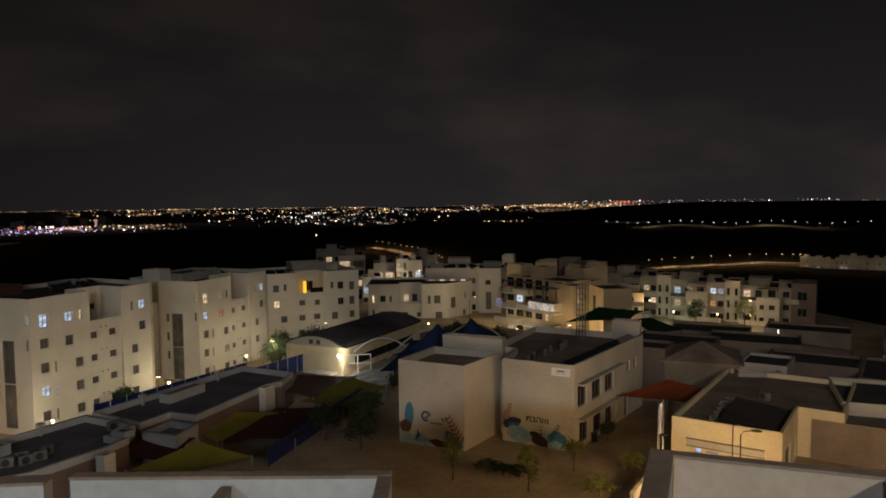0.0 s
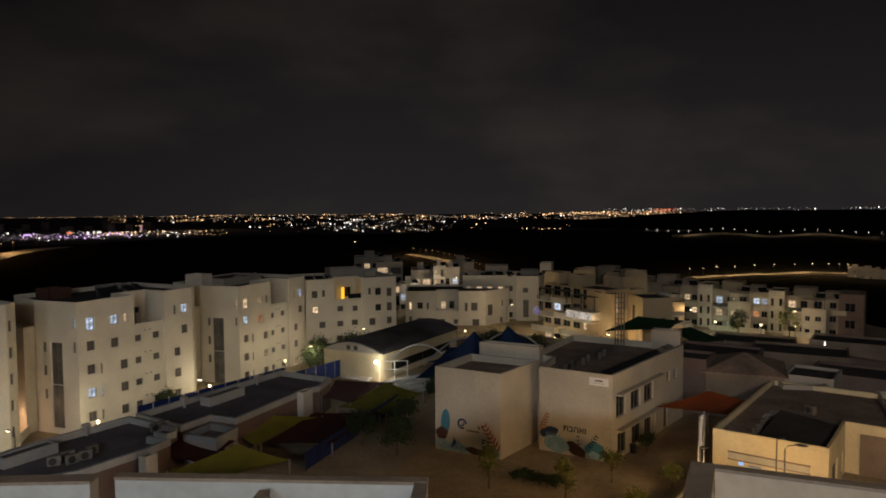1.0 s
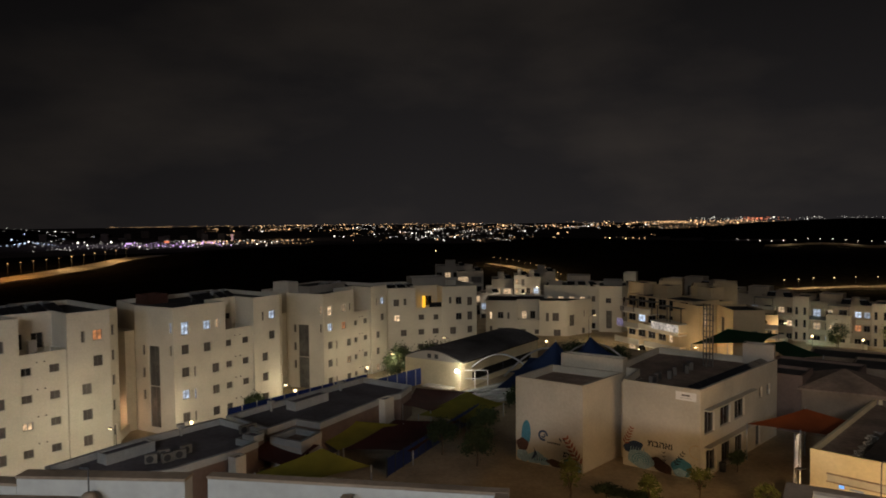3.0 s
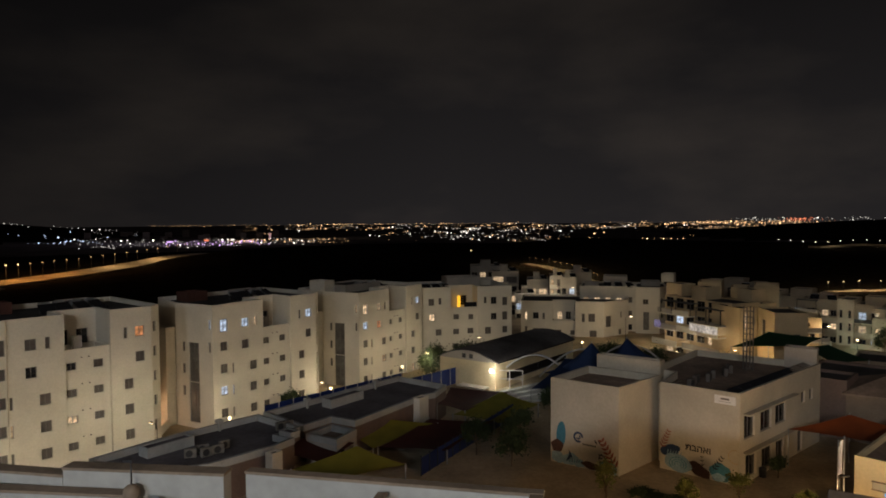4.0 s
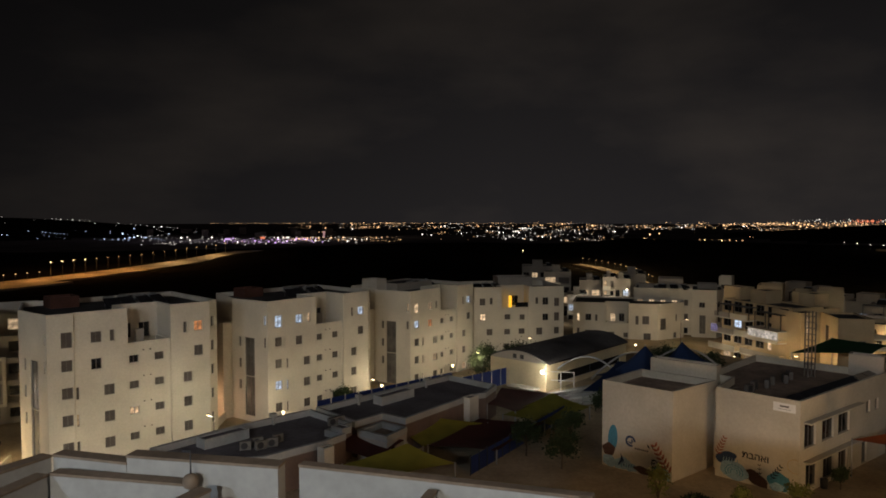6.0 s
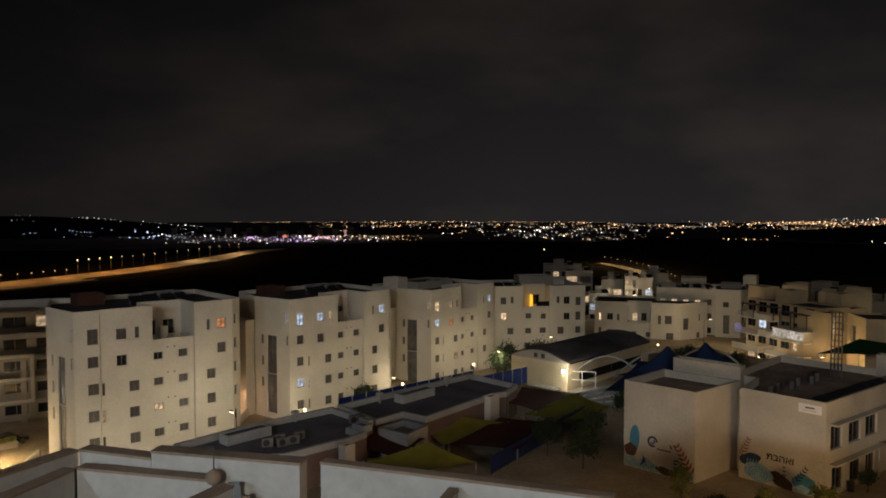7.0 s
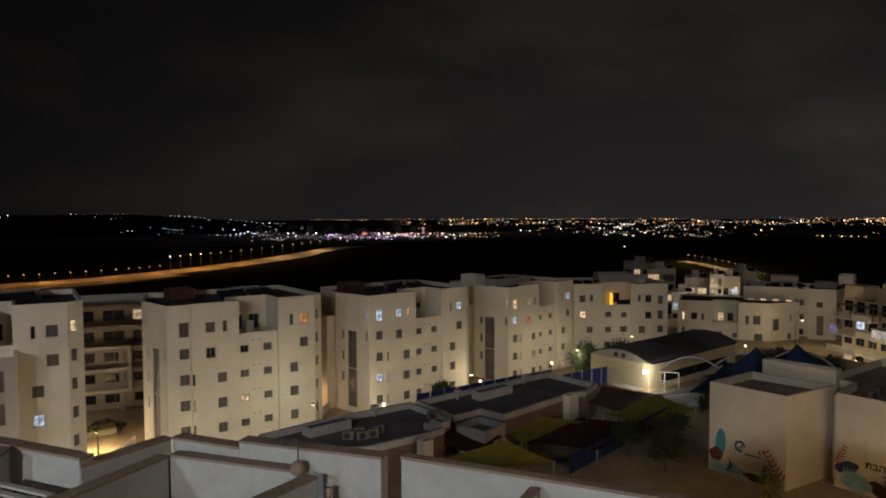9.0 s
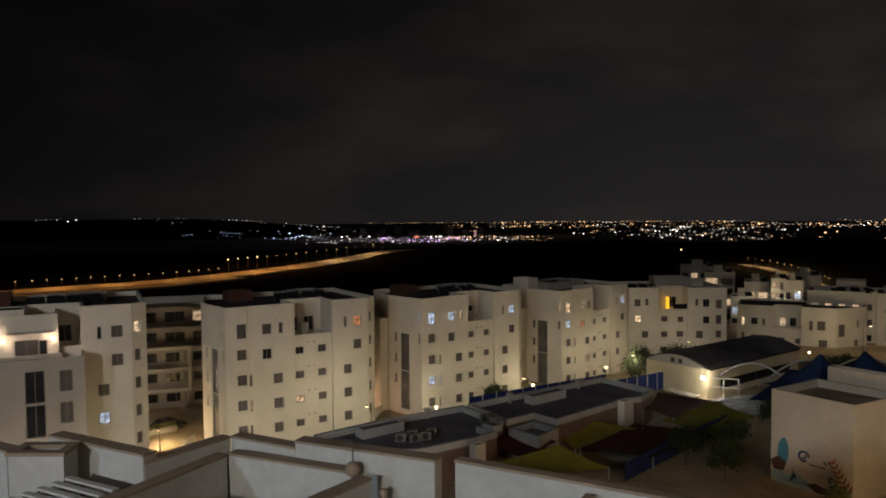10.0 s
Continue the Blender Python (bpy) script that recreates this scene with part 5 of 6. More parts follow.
# hipped house
hip = thing("hipped_house", pose(44.6, 71.6, 4.5, 0, 0, -34), "low brown house with a hipped roof", "building")
block(hip, [(0, 0), (8.0, 0), (8.0, 8.0), (0, 8.0)], 0, 5.0, {0: [(1.6, 0.9, 0.7, 1.0, "dark"), (2.8, 0.9, 0.7, 1.0, "dark")]}, ANNEX, lip=0.1)
solid("hipped_roof", [(-0.4, -0.4, 5.0), (8.4, -0.4, 5.0), (8.4, 8.4, 5.0), (-0.4, 8.4, 5.0), (4, 4, 6.7), (-0.4, -0.4, 4.85), (8.4, -0.4, 4.85), (8.4, 8.4, 4.85), (-0.4, 8.4, 4.85)], [(0, 1, 4), (1, 2, 4), (2, 3, 4), (3, 0, 4), (0, 5, 6, 1), (1, 6, 7, 2), (2, 7, 8, 3), (3, 8, 5, 0), (8, 7, 6, 5)], ROOF_BROWN, hip)
for x, y, w, d, h, turn, mt in ((50.1, 65.9, 4.6, 3.2, 4.5, -20, STUCCO_GREY), (52.0, 68.5, 5.0, 6.0, 5.0, -48, STUCCO_GREY), (58.0, 72.0, 10, 7, 4.2, -48, KINDER), (62, 62, 16, 12, 4.0, -48, ANNEX), (40.5, 76.0, 6, 5, 6.2, -44, KINDER), (46.5, 83.0, 10, 8, 5.0, -44, KINDER), (60, 86, 12, 8, 3.8, -40, ANNEX), (76.3, 90.4, 9.6, 1.0, 1.6, -67, KINDER), (82.0, 78.0, 18, 8, 1.8, -60, STUCCO_GREY), (36, 88, 9, 7, 4.0, -44, KINDER), (63.5, 101, 12, 8, 2.4, -40, ANNEX), (77, 95.5, 12, 7, 2.8, -45, ANNEX), (91, 86.5, 15, 8, 2.0, -47, ANNEX)):
    house("annex_building", (x, y, 4.5), turn, w, d, h, [(w * 0.3, 1.0, 0.8, 0.9, "dark")] if h > 3 and d > 2 else [], "low flat-roofed annex in the dark yard", mt, lip=0.35, roof_mat=BITUMEN, group="yard annexes")

# flags, lamps and the glowing tube
t = thing("flagpole", pose(29.57, 47.56, 4.5), "slim flagpole with a hanging pale flag", "flagpole")
tube("pole", [(0, 0, 0), (0, 0, 8.2)], 0.05, METAL, t)
FLAG = material("pale_flag", (0.5, 0.52, 0.58), 0.85, grain=6, amount=0.1)
vs, fs = [], []
for side in (0, 1):
    for i in range(9):
        for j in range(7):
            u, v = i / 8, j / 6
            vs.append((-0.06 - 0.42 * u * (1 - 0.35 * v), 0.14 * math.sin(5 * u + 2 * v) + 0.01 * side, 7.95 - 2.0 * v - 0.5 * u))
for i in range(8):
    for j in range(6):
        a = i * 7 + j
        fs += [(a, a + 7, a + 8, a + 1), tuple(63 + q for q in (a + 1, a + 8, a + 7, a))]
solid("flag", vs, fs, FLAG, t)
t = thing("flagpole", pose(29.25, 47.75, 4.5), "slim bare flagpole beside the other", "flagpole")
tube("pole", [(0, 0, 0), (0, 0, 7.9)], 0.05, METAL, t)


def street_lamp(x, y, z, h, turn=0.0, arm=1.2, glow=None, watts=0.0, colour=WARM, label="dark metal street lamp with a curved arm"):
    t = thing("street_lamp", pose(x, y, z, 0, 0, turn), label, "street lamp", "street lamps")
    tube("pole", [(0, 0, 0), (0, 0, h * 0.5), (0, 0, h - 0.25), (arm * 0.3, 0, h), (arm, 0, h + 0.08)], [0.06, 0.05, 0.04, 0.035, 0.03], DARKMETAL, t)
    bm = bmesh.new()
    bmesh.ops.create_uvsphere(bm, u_segments=12, v_segments=8, radius=1.0, matrix=pose(arm + 0.25, 0, h + 0.1) @ Matrix.Diagonal((0.38, 0.16, 0.08, 1)))
    head = part("lamp_head", bm, DARKMETAL, t, smooth=True)
    if glow is not None:
        part("lamp_glass", box_bm(arm + 0.02, -0.12, h - 0.03, arm + 0.48, 0.12, h + 0.03, bevel=0.02), glow, head)
    if watts:
        point_light("street_light", t.matrix_basis @ Vector((arm + 0.25, 0, h - 0.25)), watts, colour, 0.2)
    return t


street_lamp(28.83, 38.38, 4.5, 9.0, 10, 0.05)
street_lamp(29.2, 38.1, 4.5, 8.75, -38, 0.65)
street_lamp(28.8, 46.8, 4.5, 5.6, 0, 0.1)
t = thing("light_tube", pose(75.0, 89.6, 4.5), "glowing white light tube on a post", "lamp")
tube("post", [(0, 0, 0), (0, 0, 1.6)], 0.06, METAL, t)
tube("glowing_tube", [(0, 0, 1.6), (-0.15, 0.05, 3.6)], 0.07, glowing("tube_white", (1.0, 0.95, 0.85), 3.0), t)
t = thing("flood_lamp", pose(75.4, 94.8, 4.5), "white floodlight on a low post", "lamp")
tube("post", [(0, 0, 0), (0, 0, 1.5)], 0.06, METAL, t)
part("lamp_glass", box_bm(-0.3, -0.15, 1.5, 0.3, 0.1, 1.85, bevel=0.03), LAMP_WHITE, t)

# lamps of the lane
for (a, b, h) in ((24.6, 77.0, 2.6), (49.0, 80.0, 2.6), (67.5, 82.5, 2.6), (82, 82, 3.6), (90.5, 84.5, 4.4), (2, 76, 2.6)):
    p = site(a, b)
    t = thing("bollard_lamp", pose(p.x, p.y, 0), "small glowing lantern on a slim lane post", "lamp", "lane lanterns")
    tube("post", [(0, 0, 0), (0, 0, h - 0.25)], 0.05, DARKMETAL, t)
    bm = bmesh.new()
    bmesh.ops.create_cone(bm, cap_ends=True, segments=12, radius1=0.1, radius2=0.2, depth=0.35, matrix=pose(0, 0, h))
    part("lantern", bm, LAMP_WARM, t, "glowing lantern")
    point_light("lane_lantern_light", (p.x, p.y, h + 0.5), 360, (1.0, 0.82, 0.52), 0.2)

# ---- trees ----
def leaf_material(name, colour):
    m = material(name, colour, 0.7, grain=3, amount=0.35, bump=0, stain=0.8, stain_amount=0.3)
    return m


LEAF = leaf_material("leaf_green", (0.115, 0.125, 0.03))
LEAF_DARK = leaf_material("leaf_dark", (0.03, 0.045, 0.018))
BARK = material("bark", (0.10, 0.07, 0.045), 0.9, grain=14, amount=0.25)


def tree(x, y, z, h, spread, leaves, mat, seed, label, slim=False):
    r = random.Random(seed)
    t = thing("tree", pose(x, y, z), label, "tree", "yard trees")
    tube("trunk", [(0, 0, 0), (0.05 * h * 0.3, 0, h * 0.3), (0.02, 0.04 * h, h * 0.65)], [0.035 * h * 0.5 + 0.03, 0.03 * h * 0.5 + 0.02, 0.02], BARK, t)
    tips = []
    for k in range(7):
        a = k * 2.4 + r.random()
        rr = spread * r.uniform(0.45, 0.85)
        tip = (rr * math.cos(a), rr * math.sin(a), h * r.uniform(0.5, 0.92))
        tips.append(tip)
        tube("limb", [(0.02, 0.02, h * r.uniform(0.28, 0.5)), (tip[0] * 0.5, tip[1] * 0.5, tip[2] * 0.8), tip], [0.05, 0.035, 0.012], BARK, t, sides=5)
    tips.append((0, 0, h * 0.95))
    vs, fs = [], []
    for i in range(int(leaves * 1.6)):
        c = tips[r.randrange(len(tips))]
        g = [r.gauss(0, 1) for _ in range(3)]
        q = Vector((c[0] + g[0] * spread * 0.26, c[1] + g[1] * spread * 0.26, c[2] + g[2] * h * 0.09))
        u = Vector((r.gauss(0, 1), r.gauss(0, 1), r.gauss(0, 1))).normalized()
        v = u.orthogonal().normalized()
        s = r.uniform(0.1, 0.22) * (0.75 + 0.14 * spread)
        k = len(vs)
        vs += [q - u * s, q + v * s * 0.45, q + u * s, q - v * s * 0.45]
        fs.append((k, k + 1, k + 2, k + 3))
    solid("crown", vs, fs, mat, t)
    return t


for i, (x, y, z, h, sp, n, mt, lb) in enumerate((
        (15.4, 56.6, 4.5, 3.3, 0.8, 380, LEAF, "young street tree with a thin green crown"),
        (20.6, 52.6, 4.5, 3.2, 0.75, 420, LEAF, "young street tree with a thin green crown"),
        (25.9, 55.5, 4.5, 2.6, 0.9, 300, LEAF, "young yard tree with a bright crown"),
        (30.4, 53.5, 4.5, 1.8, 1.0, 260, LEAF, "low light shrub in the yard bed"),
        (25.6, 50.1, 4.5, 1.3, 1.1, 260, LEAF, "low light shrub in the yard bed"),
        (9.0, 66.0, 4.5, 3.4, 1.3, 1000, LEAF_DARK, "dark leafy tree in the play yard"),
        (6.0, 69.5, 4.5, 3.2, 1.4, 1000, LEAF_DARK, "dark leafy tree in the play yard"),
        (10.5, 72.0, 4.5, 3.4, 1.4, 1000, LEAF_DARK, "dark leafy tree in the play yard"),
        (16.3, 84.0, 4.5, 2.9, 1.2, 1200, LEAF_DARK, "dark leafy tree by the hall"),
        (3.0, 116.0, 0.0, 6.5, 2.3, 2000, LEAF_DARK, "dark leafy tree before the end house"),
        (8.5, 118.0, 0.0, 6.6, 2.2, 1800, LEAF_DARK, "dark leafy tree before the end house"),
        (20.5, 122.0, 0.0, 5.6, 2.0, 1800, LEAF_DARK, "dark leafy tree behind the hall"),
        (33.0, 118.0, 0.0, 6.2, 1.9, 1800, LEAF_DARK, "dark leafy tree behind the hall"),
        (38.5, 112.0, 0.0, 6.2, 1.9, 1800, LEAF_DARK, "dark leafy tree behind the hall"),
        (32.3, 61.6, 4.5, 1.7, 0.7, 500, LEAF_DARK, "dark potted tree by the school wall"),
        (100.0, 130.0, 0.0, 6.0, 1.8, 900, LEAF, "lit street tree before the long row"),
        (93.0, 137.0, 0.0, 5.0, 1.7, 900, LEAF_DARK, "dark street tree before the long row"),
        (-17.5, 101.5, 0.0, 3.2, 1.3, 900, LEAF_DARK, "dark bush between two apartment houses"))):
    tree(x, y, z, h, sp, n, mt, 20 + i, lb)
q = solid("yard_wall", [(0, 0, 0), (9, 0, 0), (9, 0.3, 0), (0, 0.3, 0), (0, 0, 1.5), (9, 0, 1.5), (9, 0.3, 1.5), (0, 0.3, 1.5)], [(0, 3, 2, 1), (4, 5, 6, 7), (0, 1, 5, 4), (1, 2, 6, 5), (2, 3, 7, 6), (3, 0, 4, 7)], STUCCO, None, "", wall_frame((26.78, 46.91), (30.90, 50.76), 4.5))
tagged(q, "low white wall beside the yard steps", "wall", "", "structure")
# shrubs and bin
t = thing("litter_bin", pose(31.1, 62.0, 4.5), "dark round litter bin by the school", "bin")
tube("bin_body", [(0, 0, 0), (0, 0, 0.75), (0, 0, 0.8)], [0.28, 0.32, 0.34], DARKMETAL, t, sides=14)
for i, (x, y, h) in enumerate(((18.6, 57.2, 1.0), (19.8, 56.4, 0.8), (20.9, 55.4, 1.1))):
    tree(x, y, 4.5, h, 0.9, 450, LEAF_DARK, 90 + i, "low dark shrub in the school yard")
# parked cars between the houses
CARPAINT = material("car_paint", (0.03, 0.03, 0.035), 0.25, 0.4, grain=3, amount=0.1, bump=0)
for i, (a, b, turn) in enumerate(((14.6, 98.0, 10), (19.0, 99.0, 14))):
    p = site(a, b)
    t = thing("parked_car", pose(p.x, p.y, 0.0, 0, 0, 46 + turn), "dark parked car between the apartment houses", "car", "parked cars")
    bm = bmesh.new()
    prof = [(-2.1, 0.35), (2.1, 0.35), (2.15, 0.75), (1.2, 0.92), (0.55, 1.42), (-1.1, 1.45), (-1.9, 0.98), (-2.15, 0.9)]
    l = [bm.verts.new((x, -0.85, z)) for x, z in prof]
    r = [bm.verts.new((x, 0.85, z)) for x, z in prof]
    bm.faces.new(list(reversed(l)))
    bm.faces.new(r)
    for k in range(len(prof)):
        bm.faces.new((l[k], l[(k + 1) % 8], r[(k + 1) % 8], r[k]))
    bmesh.ops.recalc_face_normals(bm, faces=bm.faces)
    part("body", bm, CARPAINT, t)
    for wx in (-1.35, 1.35):
        for wy in (-0.78, 0.78):
            bm = bmesh.new()
            bmesh.ops.create_cone(bm, cap_ends=True, segments=16, radius1=0.34, radius2=0.34, depth=0.2, matrix=pose(wx, wy, 0.34, 90, 0, 0))
            part("wheel", bm, DARKMETAL, t)
for k, (a, b) in enumerate(((11.0, 96.2), (15.0, 97.2), (18.2, 97.8))):
    p = site(a, b)
    t = thing("hedge", pose(p.x, p.y, 0.0, 0, 0, 50), "low clipped hedge behind the parking place", "hedge", "parking hedges")
    part("planter", box_bm(-1.6, -0.4, 0, 1.6, 0.4, 0.7, bevel=0.03), STUCCO_GREY, t)
    r = random.Random(300 + k)
    vs, fs = [], []
    for i in range(420):
        q = Vector((r.uniform(-1.5, 1.5), r.uniform(-0.35, 0.35), r.uniform(0.7, 1.35)))
        u = Vector((r.gauss(0, 1), r.gauss(0, 1), r.gauss(0, 1))).normalized() * 0.1
        v = u.orthogonal().normalized() * 0.05
        n = len(vs)
        vs += [q - u, q + v, q + u, q - v]
        fs.append((n, n + 1, n + 2, n + 3))
    solid("leaves", vs, fs, LEAF, t)
# ramp walls beside the lane
for (a0, b0, a1, b1, h) in ((17.0, 84.0, 20.5, 90.5, 1.6), (13.6, 80.0, 16.6, 83.6, 1.1), (44.0, 88.0, 48.5, 93.0, 1.2)):
    p0, p1 = site(a0, b0), site(a1, b1)
    w = (p1 - p0).length
    q = solid("ramp_wall", [(0, 0, 0), (w, 0, 0), (w, 0.25, 0), (0, 0.25, 0), (0, 0, h), (w, 0, h * 0.8), (w, 0.25, h * 0.8), (0, 0.25, h)], [(0, 3, 2, 1), (4, 5, 6, 7), (0, 1, 5, 4), (1, 2, 6, 5), (2, 3, 7, 6), (3, 0, 4, 7)], STUCCO, None, "", wall_frame(p0, p1, 0))
    tagged(q, "low cream wall beside the ramp", "wall", "", "structure")

# ---- roofs right below the camera ----
NEAR = pose(0, 0, 0, 0, 0, -14)


def parapet(parent, p0, p1, top, height, thick=0.25, mat=None, cop=True):
    """A straight parapet wall with coping; p0 to p1 is its face towards the camera."""
    x0, y0 = p0
    x1, y1 = p1
    e = Vector((x1 - x0, y1 - y0))
    w = e.length
    m = Matrix.Translation((x0, y0, 0)) @ Matrix.Rotation(math.atan2(e.y, e.x), 4, "Z")
    a = part("parapet", box_bm(0, 0, top - height, w, thick, top - 0.05), mat or PARAPET, parent)
    a.matrix_basis = m
    if cop:
        c = part("coping", box_bm(-0.015, -0.015, top - 0.046, w + 0.015, thick + 0.015, top, bevel=0.008), COPING, parent)
        c.matrix_basis = m


roof = thing("roof_terrace", NEAR, "white parapet walls of the flat roof with stone coping", "roof terrace")
part("house_body", box_bm(-15.0, 2.5, 4.5, -0.72, 9.55, 22.6), STUCCO, roof)
part("terrace_floor", box_bm(-14.9, 2.6, 22.604, -0.8, 9.5, 22.66), ROOF_PALE, roof)
parapet(roof, (-9.45, 9.42), (-8.0, 9.42), 24.08, 1.45)
parapet(roof, (-7.99, 9.42), (-5.4, 9.62), 24.2, 1.6, 0.27)
parapet(roof, (-5.12, 9.78), (-0.66, 9.69), 24.2, 1.6, 0.17)
parapet(roof, (-0.84, 4.0), (-0.84, 9.66), 24.2, 1.6, -0.2)
parapet(roof, (-9.7, 7.75), (-9.45, 9.38), 24.08, 1.45, 0.22)
parapet(roof, (-12.1, 7.74), (-9.72, 7.74), 24.2, 1.5)
parapet(roof, (-15.0, 6.86), (-11.9, 6.86), 24.2, 1.5)
parapet(roof, (-2.93, 5.5), (-2.86, 9.6), 24.1, 1.5, 0.12)
shaft = thing("roof_shaft", Matrix.Translation((0, 0, 22.66)), "walled open shaft on the flat roof", "roof shaft")
block(shaft, [(-9.75, 9.42), (-8.86, 9.62), (-9.02, 10.12), (-9.86, 9.92)], 0, 1.5, mat=PARAPET, roof_mat=BITUMEN, lip=0.9, thick=0.1, coping=COPING)
# roof well with a brown plank cover
well = thing("roof_well", NEAR, "walled roof well with a brown coping rim", "roof well")
for p0, p1 in (((-9.15, 9.05), (-6.72, 9.25)), ((-9.15, 6.2), (-9.15, 9.0)), ((-6.5, 9.2), (-6.95, 6.4)), ((-9.1, 6.2), (-7.0, 6.2))):
    parapet(well, p0, p1, 23.92, 1.25, 0.22)
q = part("plank_cover", box_bm(-1.0, -0.15, 0, 1.0, 0.15, 0.1, bevel=0.02), BROWN, well)
q.matrix_basis = pose(-8.35, 8.3, 23.0, 0, 0, 28)
for k in range(9):
    q = part("gravel_bag", box_bm(-0.07, -0.05, 0, 0.07, 0.05, 0.06, bevel=0.02), ROOF_PALE, well)
    q.matrix_basis = pose(-8.1 + 0.14 * k, 8.75 + 0.03 * (k % 3), 22.67, 0, 0, 33 * k)
# slatted pergola, pipes and a roof ventilator
perg = thing("slatted_pergola", NEAR, "white slatted pergola roof over the terrace", "pergola")
for k in range(13):
    part("slat", box_bm(-10.9, 4.3 + 0.24 * k, 23.76, -9.75, 4.42 + 0.24 * k, 23.81, bevel=0.008), PARAPET, perg)
for x in (-10.8, -9.85):
    part("beam", box_bm(x - 0.05, 4.1, 23.66, x + 0.05, 7.4, 23.756), PARAPET, perg)
    part("pergola_post", box_bm(x - 0.05, 4.2, 22.66, x + 0.05, 4.3, 23.66), PARAPET, perg)
    part("pergola_post", box_bm(x - 0.05, 7.1, 22.66, x + 0.05, 7.2, 23.66), PARAPET, perg)
pipe = thing("drain_pipe", NEAR, "black bent drain pipe on the terrace floor", "pipe")
tube("pipe", [(-11.1, 7.66, 23.6), (-11.1, 7.6, 23.1), (-11.2, 7.2, 22.95), (-10.6, 6.9, 22.85), (-10.2, 6.2, 22.8), (-10.0, 5.0, 22.78)], 0.035, DARKMETAL, pipe)
vent = thing("roof_ventilator", NEAR @ pose(-6.75, 9.34, 0), "brown domed roof ventilator with a thin rod", "ventilator")
bm = bmesh.new()
bmesh.ops.create_uvsphere(bm, u_segments=16, v_segments=10, radius=0.13, matrix=pose(0, 0, 23.92))
part("dome", bm, COPING, vent, smooth=True)
tube("rod", [(0, 0, 23.95), (0, 0, 24.42)], 0.012, DARKMETAL, vent)
part("rod_arm", box_bm(-0.14, -0.012, 24.38, 0.02, 0.012, 24.41), DARKMETAL, vent)
stub = thing("pipe_stub", NEAR @ pose(-6.15, 9.3, 22.66), "short dark vent pipe before the parapet", "pipe")
tube("stub", [(0, 0, 0), (0, 0, 0.95), (0, 0, 1.05)], [0.05, 0.05, 0.06], COPING, stub)

# the other roof
right_roof = thing("roof_terrace", pose(5.65, 9.35, 0, 0, 0, -35), "pale parapet walls of the other flat roof", "roof terrace")
part("house_body", box_bm(0.0, -8.0, 4.5, 9.0, -0.02, 22.6), STUCCO, right_roof)
# this face takes the copy tinted as if lit by a warm lamp
parapet(right_roof, (0.3, -0.02), (9.0, 0.06), 24.2, 1.6, 0.18, PARAPET_WARM_LIT)
parapet(right_roof, (0.3, -6.0), (0.28, 0.16), 24.2, 1.6, 0.32)
parapet(right_roof, (3.0, -0.04), (2.9, -4.0), 24.15, 1.5, 0.12)

# the house from whose roof the view is taken
own = thing("own_house", pose(0, -10, 4.5), "cream house on whose roof the view is taken", "building")
block(own, [(-12, -8), (12, -8), (12, 6.5), (-12, 6.5)], 0, 21.9, {}, STUCCO, ROOF_PALE, lip=0.05)

# ---- far roads and lamps ----
def road_strip(name, pts, width, mat, label):
    vs, fs = [], []
    n = len(pts)
    for i, p in enumerate(pts):
        d = (pts[min(i + 1, n - 1)] - pts[max(i - 1, 0)])
        d = Vector((d.x, d.y, 0)).normalized()
        s = Vector((-d.y, d.x, 0)) * width / 2
        for q in (p - s, p + s):
            vs.append((q.x, q.y, p.z + 1.2))
        for q in (p + s * 1.1, p - s * 1.1):
            vs.append((q.x, q.y, p.z - 3.0))
    for i in range(n - 1):
        a, b = 4 * i, 4 * i + 4
        fs += [(a, b, b + 1, a + 1), (a + 1, b + 1, b + 2, a + 2), (b, a, a + 3, b + 3)]
    return tagged(solid(name, vs, fs, mat), label, "road", kind="structure")


ROADSTONE = material("pale_road", (0.20, 0.17, 0.13), 0.9, grain=0.8, amount=0.2, stain=0.05, stain_amount=0.3)
MAST_MESHES = {}


def road_lamp(p, h, size, mat, label, group, watts=0.0, colour=SODIUM):
    t = thing("road_lamp", Matrix.Translation(p), label, "street lamp", group)
    key = (h, size, mat.name)
    if key not in MAST_MESHES:
        bm = bmesh.new()
        add_box(bm, -0.1 * size, -0.1 * size, 0, 0.1 * size, 0.1 * size, h)
        add_box(bm, 0.1 * size, -0.08 * size, h - 0.15, 2.0 * size, 0.08 * size, h)
        pole = bpy.data.meshes.new("pole")
        bm.to_mesh(pole)
        bm.free()
        pole.materials.append(DARKMETAL)
        bm = bmesh.new()
        bmesh.ops.create_icosphere(bm, subdivisions=1, radius=0.5 * size, matrix=Matrix.Translation((0, 0, h)))
        head = bpy.data.meshes.new("lamp_head")
        bm.to_mesh(head)
        bm.free()
        head.materials.append(mat)
        MAST_MESHES[key] = (pole, head)
    for me in MAST_MESHES[key]:
        o = new(me.name, me)
        o.parent = t
    if watts:
        point_light("road_light", p + Vector((0, -6, h + 4)), watts, colour, 0.5)


def interp(keys, n):
    out = []
    for i in range(n):
        f = i / (n - 1) * (len(keys) - 1)
        k = min(int(f), len(keys) - 2)
        u = f - k
        out.append(tuple(a + (b - a) * u for a, b in zip(keys[k], keys[k + 1])))
    return out


